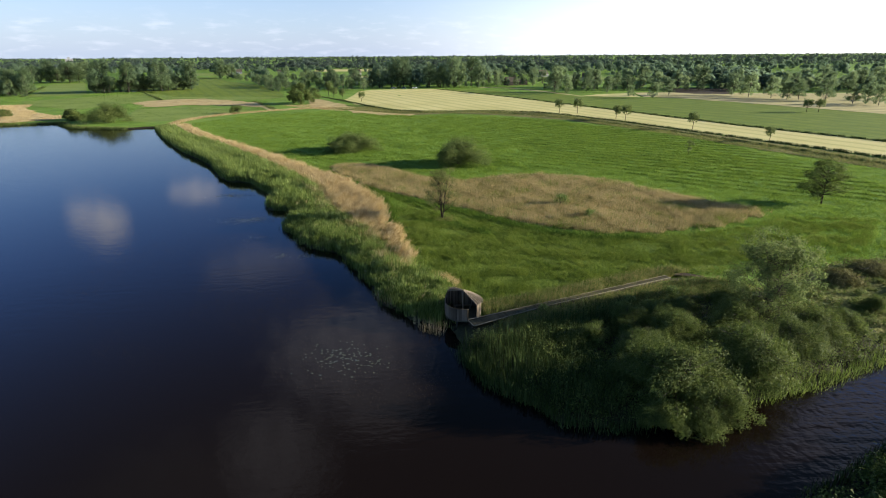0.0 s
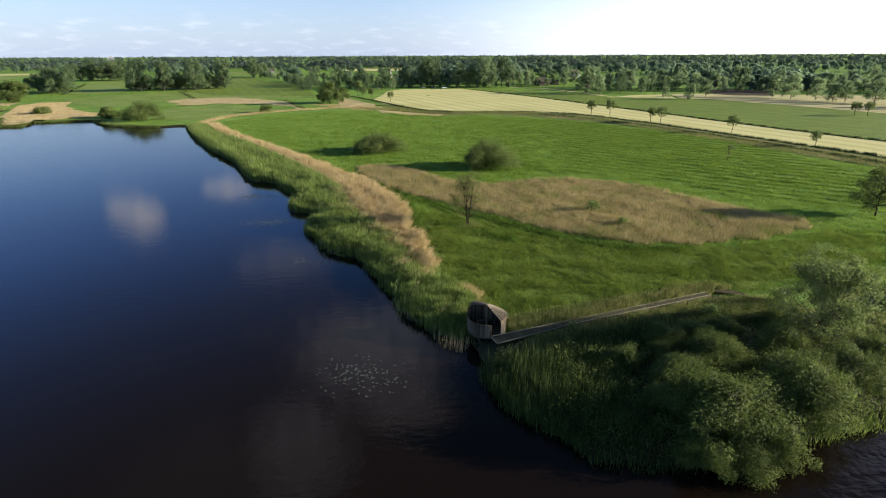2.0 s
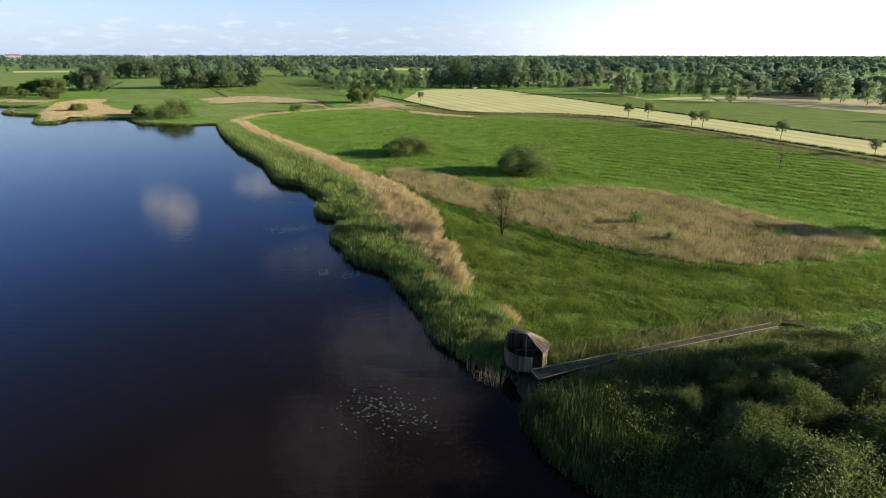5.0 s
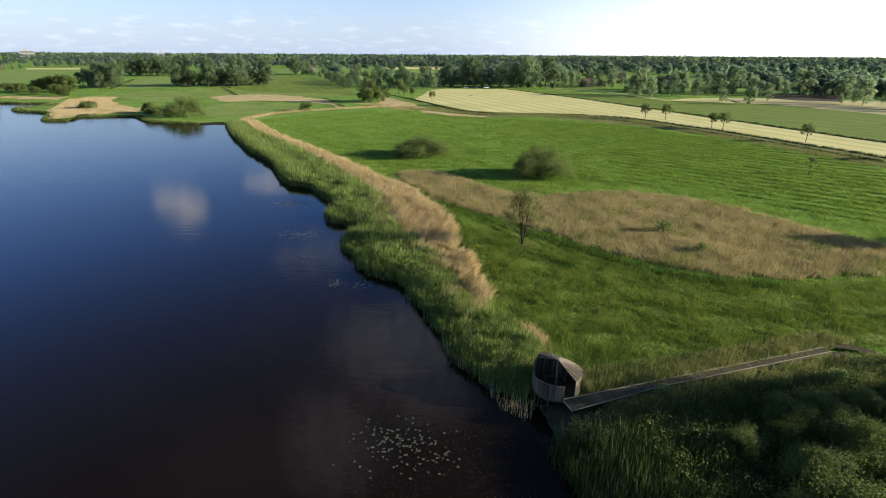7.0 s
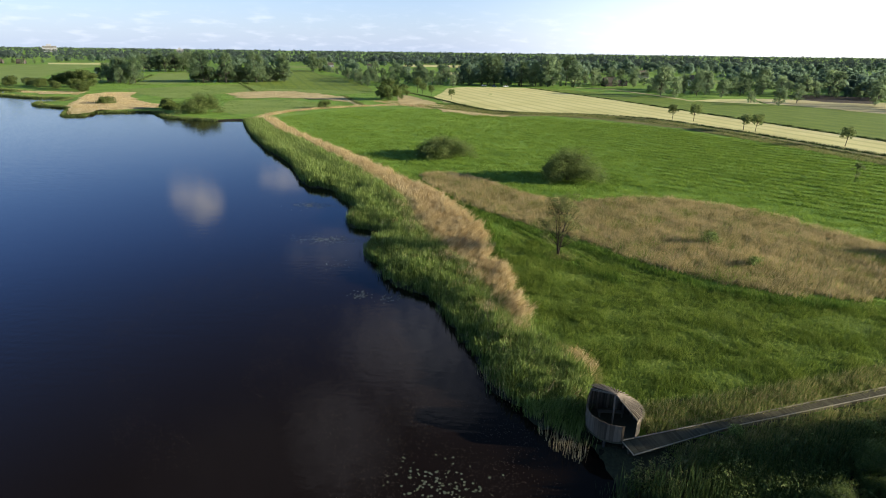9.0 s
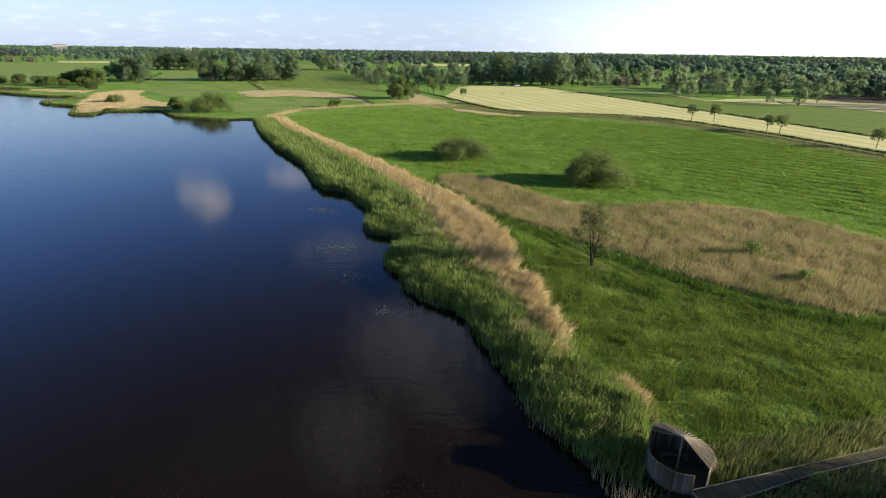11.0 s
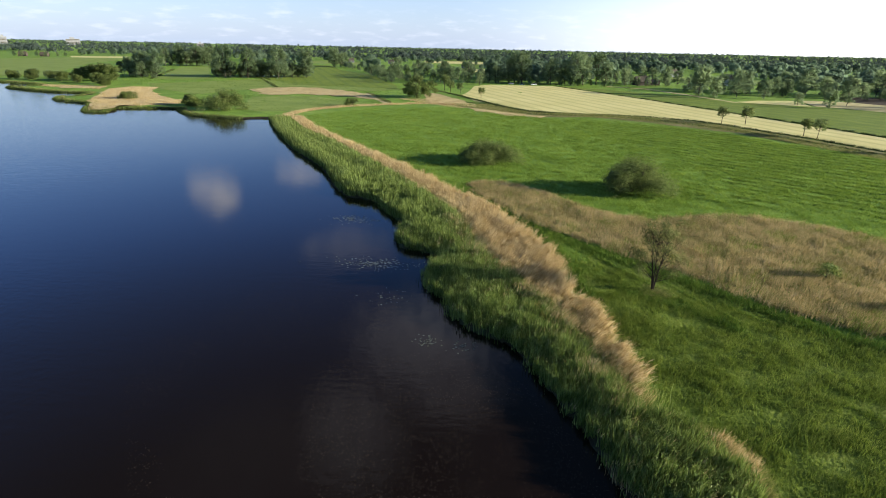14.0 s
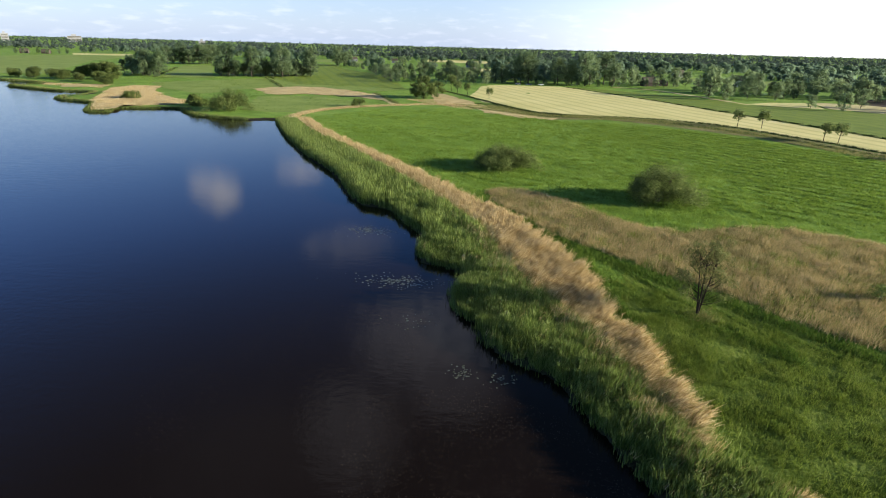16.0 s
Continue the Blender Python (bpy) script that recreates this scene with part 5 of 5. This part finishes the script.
# ---- far houses ----
def house(name, x, y, w, d, wall, ridge, rz, wall_material, label, category="house"):
    """A gabled house with its windows and door."""
    ob = thing(name, x, y, 0, label, category, rz=rz)
    bm = bmesh.new()
    box(bm, (-w / 2, -d / 2, -0.3), (w / 2, d / 2, wall))
    part("wall", bm, ob, "", wall_material)
    bm = bmesh.new()
    o = 0.4
    vs = [bm.verts.new(v) for v in ((-w / 2 - o, -d / 2 - o, wall + 0.003), (w / 2 + o, -d / 2 - o, wall + 0.003), (w / 2 + o, d / 2 + o, wall + 0.003), (-w / 2 - o, d / 2 + o, wall + 0.003), (-w / 2 - o, 0, ridge), (w / 2 + o, 0, ridge))]
    for f in ((0, 1, 5, 4), (2, 3, 4, 5), (3, 0, 4), (1, 2, 5), (3, 2, 1, 0)):
        bm.faces.new([vs[i] for i in f])
    part("roof", bm, ob, "", M_ROOF)
    bm = bmesh.new()
    box(bm, (w * 0.22, -0.4, ridge - 1.2), (w * 0.22 + 0.8, 0.4, ridge + 0.9))
    part("chimney", bm, ob, "", M_BRICK)
    for i in range(max(2, int(w / 3.5))):
        cx = -w / 2 + (i + 0.5) * w / max(2, int(w / 3.5))
        bm = bmesh.new()
        box(bm, (cx - 0.6, -d / 2 - 0.05, 0.9), (cx + 0.6, -d / 2 + 0.1, 2.2))
        part("window", bm, ob, "", M_GLASS)
    return ob


house("farmhouse", 105, 440, 10, 8, 2.8, 7.0, 10, M_BRICK, "dark-roofed brick farmhouse among trees")
house("barn", 117, 446, 8, 6, 2.2, 4.6, 8, M_BRICK, "long low barn with a dark roof", "barn")
house("white_house", 186, 466, 10, 8, 5.0, 9.0, -15, M_WHITE, "white gabled house among trees")
house("white_house", -221, 812, 8, 7, 3.0, 6.5, 20, M_CONC, "white house before distant woods")
house("white_house", -158, 797, 8, 7, 2.8, 6.0, 5, M_CONC, "white house before distant woods")
house("white_house", 154, 900, 12, 9, 6.0, 14.0, 30, M_WHITE, "tall white gable above the woods")
for x, y, rz in ((62, 652, 12), (-44, 704, -20), (182, 606, 25), (318, 548, -10)):
    house("farmhouse", x, y, 12, 8, 3.0, 7.6, rz, M_CONC, "pale farmhouse with a dark roof among trees")
for i, (x, y) in enumerate(((-672, 772), (-700, 765))):
    house("farmhouse", x, y, 10, 8, 2.6, 6.4, 15 + 9 * i, M_BRICK, "brick village house with a dark roof")


def flats(x, y, w, d, h, rz, label):
    ob = thing("flats", x, y, 0, label, "apartment building", rz=rz)
    bm = bmesh.new()
    box(bm, (-w / 2, -d / 2, 0), (w / 2, d / 2, h))
    part("wall", bm, ob, "", M_CONC)
    bm = bmesh.new()
    box(bm, (-w * 0.2, -d * 0.3, h + 0.003), (w * 0.15, d * 0.3, h + 6))
    part("roof_house", bm, ob, "", M_CONC)
    for z in np.arange(4, h - 2, 5.0):
        bm = bmesh.new()
        box(bm, (-w / 2 + 2, -d / 2 - 0.15, z), (w / 2 - 2, -d / 2 + 0.2, z + 2.2))
        part("window", bm, ob, "long grey window band", M_ROOF)


def car(x, y, rz, paint, label):
    ob = thing("parked_car", x, y, 0, label, "car", "cars by the farm", rz=rz)
    bm = bmesh.new()
    box(bm, (-2.1, -0.85, 0.3), (2.1, 0.85, 0.85))
    bmesh.ops.bevel(bm, geom=bm.edges[:], offset=0.12, segments=2, affect="EDGES")
    part("body", bm, ob, "", paint)
    bm = bmesh.new()
    vs = box(bm, (-1.2, -0.75, 0.853), (1.0, 0.75, 1.45))
    for v in vs:
        if v.co.z > 1:
            v.co.x *= 0.7
            v.co.y *= 0.85
    part("cabin", bm, ob, "dark glazed cabin", M_GLASS)
    for wx in (-1.3, 1.3):
        for wy in (-0.8, 0.8):
            bm = bmesh.new()
            bmesh.ops.create_cone(bm, cap_ends=True, segments=14, radius1=0.32, radius2=0.32, depth=0.2, matrix=Matrix.Translation((wx, wy, 0.32)) @ Matrix.Rotation(radians(90), 4, "X"))
            part("wheel", bm, ob, "", M_GLASS)


car(0, 408, 10, M_CONC, "grey car parked beside the trees")
car(8, 405, -5, M_CONC, "grey car parked beside the trees")
car(17, 407, 15, M_WHITE, "white car parked beside the trees")
flats(-1600, 2054, 46, 20, 22, 38, "broad pale block of flats on the horizon")
flats(-1762, 1919, 22, 18, 26, 40, "narrow pale block of flats on the horizon")
flats(-1240, 2330, 26, 16, 15, 30, "low pale building on the horizon")

# ---- bird hide and boardwalk ----
HX, HY, DECK = -0.78, 3.05, 0.3
hide = thing("bird_hide", HX, HY, DECK, "round weathered wooden bird hide on stilts", "bird hide")
R = 2.0
bm = bmesh.new()
bmesh.ops.create_cone(bm, cap_ends=True, segments=40, radius1=R + 0.04, radius2=R + 0.04, depth=0.14, matrix=Matrix.Translation((0, 0, -0.09)))
part("floor", bm, hide, "dark boarded round floor", M_DECK)


def board_mesh(name, h, w=0.15, t=0.035, material=None):
    bm = bmesh.new()
    box(bm, (-t / 2, -w / 2, 0), (t / 2, w / 2, h))
    bmesh.ops.bevel(bm, geom=bm.edges[:], offset=0.006, segments=1, affect="EDGES")
    me = bpy.data.meshes.new(name)
    bm.to_mesh(me)
    bm.free()
    me.materials.append(material or M_WOOD)
    return me


def wall_top(a):
    """The wall winds up like a snail's shell: low in front, high at the back."""
    return float(np.interp(a, [-40, 40, 65, 90, 110, 132, 150, 178, 295], [1.6, 1.55, 1.7, 1.9, 2.15, 2.3, 1.95, 1.42, 1.38]))


def around(r, a, z):
    return (r * math.cos(radians(a)), r * math.sin(radians(a)), z)


APEX = 2.72
wall_board = board_mesh("wall_board", 1.0, 0.17)
for name, a0, a1 in (("tall_wall", -48, 150), ("low_wall", 151, 280)):
    span = np.linspace(a0, a1, 30)
    rim = part(name, mesh(name, *tube([around(R * 0.965, a, wall_top(a) - 0.12) for a in span], [0.045] * 30, 4), M_WOOD), hide)
    for a in np.arange(a0, a1, 5.0):
        b = part("wall_board", wall_board, rim)
        b.matrix_local = pose(*around(R + random.uniform(-0.012, 0.012), a, -0.16), 0, 0, a) @ Matrix.Diagonal((1, 1, wall_top(a) + 0.16 + random.uniform(-0.02, 0.02), 1))
# a half cone of spaced slats from the hub to the eaves
bm = bmesh.new()
vs = [bm.verts.new(v) for v in ((0.05, -0.015, 0), (0.05, 0.015, 0), (1, 0.036, 0), (1, -0.036, 0), (0.05, -0.015, -0.04), (0.05, 0.015, -0.04), (1, 0.036, -0.04), (1, -0.036, -0.04))]
for f in ((3, 2, 1, 0), (4, 5, 6, 7), (0, 1, 5, 4), (1, 2, 6, 5), (2, 3, 7, 6), (3, 0, 4, 7)):
    bm.faces.new([vs[i] for i in f])
slat = bpy.data.meshes.new("roof_slat")
bm.to_mesh(slat)
bm.free()
slat.materials.append(M_SLAT)
span = np.linspace(-48, 138, 30)
# added dark sheet: keeps sun out of the hide and darkens the slat gaps
bm = bmesh.new()
rim = [bm.verts.new(around(R * 0.98, a, wall_top(a) - 0.07)) for a in span]
rim2 = [bm.verts.new(around(R * 0.98, a, wall_top(a) - 0.085)) for a in span]
top, top2 = bm.verts.new((0, 0, APEX - 0.09)), bm.verts.new((0, 0, APEX - 0.105))
for k in range(29):
    bm.faces.new((top, rim[k], rim[k + 1]))
    bm.faces.new((top2, rim2[k + 1], rim2[k]))
    bm.faces.new((rim[k], rim2[k], rim2[k + 1], rim[k + 1]))
part("roof_sun_block", bm, hide, "added dark sheet that blocks sun between the slats", M_PATH)
roof = part("roof", mesh("roof", *tube([around(R * 0.55, a, APEX - 0.55 * (APEX - wall_top(a)) - 0.09) for a in span], [0.04] * 30, 4), M_WOOD), hide, "half cone of grey slats with gaps")
for a in np.arange(-50, 140, 7.0):
    s = part("roof_slat", slat, roof)
    run, fall = R + 0.22, (APEX - wall_top(a)) * (R + 0.22) / R - 0.1
    s.matrix_local = Matrix.Translation((0, 0, APEX)) @ Matrix.Rotation(radians(a), 4, "Z") @ Matrix.Rotation(math.atan2(fall, run), 4, "Y") @ Matrix.Diagonal((math.hypot(run, fall), 1, 1, 1))
for a in (-52, 141):
    v, f = tube([(0, 0, APEX - 0.05), around(R + 0.02, a, wall_top(a) - 0.0)], [0.03, 0.03], 4)
    part("rafter", mesh("rafter", v, f, M_SLAT), hide)
v, f = tube([(0, 0, -0.02), (0, 0, APEX - 0.04)], [0.08, 0.08], 8)
part("post", mesh("post", v, f, M_SLAT), hide, "round centre post")
bm = bmesh.new()
box(bm, (-0.9, 0.75, 0.42), (1.1, 1.1, 0.47))
box(bm, (-0.8, 0.8, -0.02), (-0.7, 1.05, 0.42))
box(bm, (0.9, 0.8, -0.02), (1.0, 1.05, 0.42))
part("bench", bm, hide, "plain plank bench", M_WOOD)
for a in range(0, 360, 60):
    v, f = tube([around(1.75, a, -2.2), around(1.75, a, -0.1)], [0.1, 0.1], 8)
    part("stilt", mesh("stilt", v, f, M_BARK), hide)

boardwalk = thing("boardwalk", -0.30, 0.35, DECK, "long grey wooden boardwalk with pale edge boards", "boardwalk", rz=18.4)
LEN, WID, FLARE, WIDER = 28.8, 0.88, 9.0, 0.72
plank = board_mesh("plank", WID, 0.135, 0.04, M_DECK)
for i in range(int(LEN / 0.145)):
    b = part("plank", plank, boardwalk)
    wide = WIDER * max(0.0, 1 - i * 0.145 / FLARE)
    b.matrix_local = Matrix.Translation((0.07 + i * 0.145, -wide, -0.02)) @ Matrix.Rotation(radians(-90), 4, "X") @ Matrix.Rotation(radians(90), 4, "Z") @ Matrix.Diagonal((1, 1, (WID + wide) / WID, 1))
for y in (0.03, WID - 0.03):
    for k in range(28):
        bm = bmesh.new()
        box(bm, (0, -0.03, 0.021), (1.0, 0.03, 0.08))
        b = part("edge_board", bm, boardwalk, "pale edge board", M_RAIL)
        near, far = (WIDER * max(0.0, 1 - s / FLARE) if y < 0.1 else 0.0 for s in (k * 1.02, k * 1.02 + 1.02))
        b.matrix_local = Matrix.Translation((0.1 + k * 1.02, y - near, 0)) @ Matrix.Rotation(math.atan2(near - far, 1.02), 4, "Z")
    bm = bmesh.new()
    box(bm, (0, y - 0.05, -0.24), (LEN, y + 0.05, -0.05))
    part("bearer", bm, boardwalk, "", M_DECK)
bm = bmesh.new()
box(bm, (-0.03, -WIDER, 0.021), (0.04, WID, 0.08))
part("edge_board", bm, boardwalk, "pale edge board", M_RAIL)
for i in range(11):
    for y in (0.12, WID - 0.12):
        v, f = tube([(0.2 + i * 2.8, y, -1.8), (0.2 + i * 2.8, y, -0.06)], [0.07, 0.07], 8)
        part("pile", mesh("pile", v, f, M_BARK), boardwalk)

# ---- water lilies ----
bm = bmesh.new()
ring = [bm.verts.new((0.12 * math.cos(a), 0.12 * math.sin(a), 0.006 * math.sin(3 * a))) for a in np.linspace(0.25, 6.03, 11)]
hub = bm.verts.new((0.02, 0, -0.004))
for a, b in zip(ring[:-1], ring[1:]):
    bm.faces.new((hub, a, b))
pad = bpy.data.meshes.new("pad")
bm.to_mesh(pad)
bm.free()
pad.materials.append(M_PAD)


def lilies(x, y, rx, ry, count, label, seed, big=1.0):
    r = np.random.default_rng(seed)
    ob = thing("water_lily_patch", x, y, WATER + 0.012, label, "water lilies")
    for k in range(count):
        b = part("pad", pad, ob)
        px, py = r.normal(0, 0.5, 2)
        s = big * r.uniform(0.4, 0.95)
        b.matrix_local = pose(px * rx, py * ry, 0.002 * (k % 5), r.uniform(-2, 2), r.uniform(-2, 2), r.uniform(0, 360)) @ Matrix.Diagonal((s, s, s, 1))
    return ob


lilies(-13.9, -2.8, 3.2, 2.8, 130, "patch of floating water lily pads", 1)
lilies(-11, -4, 2.6, 2.2, 40, "scattered lily pads beside the larger patch", 2)
lilies(-41, 64.7, 3.4, 2.2, 170, "patch of lily pads near the reeds", 3, 1.35)
lilies(-33.5, 46, 5.2, 1.8, 200, "patch of lily pads near the reeds", 4, 1.3)
lilies(-24.6, 26.6, 1.4, 1.2, 44, "small group of floating lily pads", 5)
lilies(-21, 25.8, 1.6, 1.0, 36, "small group of floating lily pads", 6)
lilies(-30, 36, 2.6, 2.0, 30, "small group of floating lily pads", 8)


def floating_leaves(name, outline, count, size, label, seed):
    """Small leaves lying on the water, thicker in drifts."""
    r = np.random.default_rng(seed)
    q = scatter(outline, count)
    q = q[r.uniform(-1.4, 1.0, len(q)) < waves(q[:, 0], q[:, 1], 6, seed)]
    q = q[inside(LAKE, q)]
    n = len(q)
    a = r.uniform(0, 6.283, n)
    s = size * r.uniform(0.5, 1.4, n)
    v = np.concatenate([np.stack([q[:, 0] + s * np.cos(a + k * 1.257), q[:, 1] + 0.8 * s * np.sin(a + k * 1.257), np.full(n, WATER + 0.006)], 1)[:, None] for k in range(5)], 1).reshape(-1, 3)
    f = np.concatenate([np.arange(n)[:, None] * 5 + np.array(t) for t in ((0, 1, 2), (0, 2, 3), (0, 3, 4))])
    tagged(new(name, mesh(name, v, f, M_DRIFT)), label, "floating leaves", kind="stuff")


floating_leaves("floating_leaves", [(-32, 8), (-34, 22), (-23, 25), (-16, 21), (-12, 13), (-8, 6), (-5, -3), (-3, -9), (-8, -14), (-20, -6), (-24, 2)], 16000, 0.029, "tiny brown leaves drifting on dark water", 81)
floating_leaves("floating_leaves", [(-46, 12), (-44, 22), (-30, 26), (-28, 36), (-44, 40), (-52, 20), (-36, -4), (-30, -2)], 5500, 0.027, "tiny brown leaves drifting on dark water", 82)

# ---- dead stalks in the shallows ----
p = np.vstack([scatter([(-6.6, 3.4), (-5.4, 0.8), (-3.4, -0.4), (-2.6, 1.6), (-4.4, 2.2)], 190), scatter([(-11.4, 11.5), (-10.2, 9), (-8.2, 6.4), (-8.6, 7.6)], 60)])
stuff("dead_stalks", p, WATER - 0.1, (0.8, 1.9), 0.03, (0, 0), 0.25, M_TAN, "sparse dead reed stalks standing in shallow water", "reeds", 83)
for x, y, h in ((-21.6, 28.4, 0.55), (-22.0, 28.9, 0.4)):
    v, f = tube([(0, 0, -1.2), (0.02, 0.01, h)], [0.06, 0.05], 7)
    ob = new("water_stake", mesh("water_stake", v, f, M_WOOD))
    ob.location = (x, y, WATER)
    tagged(ob, "short weathered wooden stake standing in water", "stake", "stakes along the reeds")
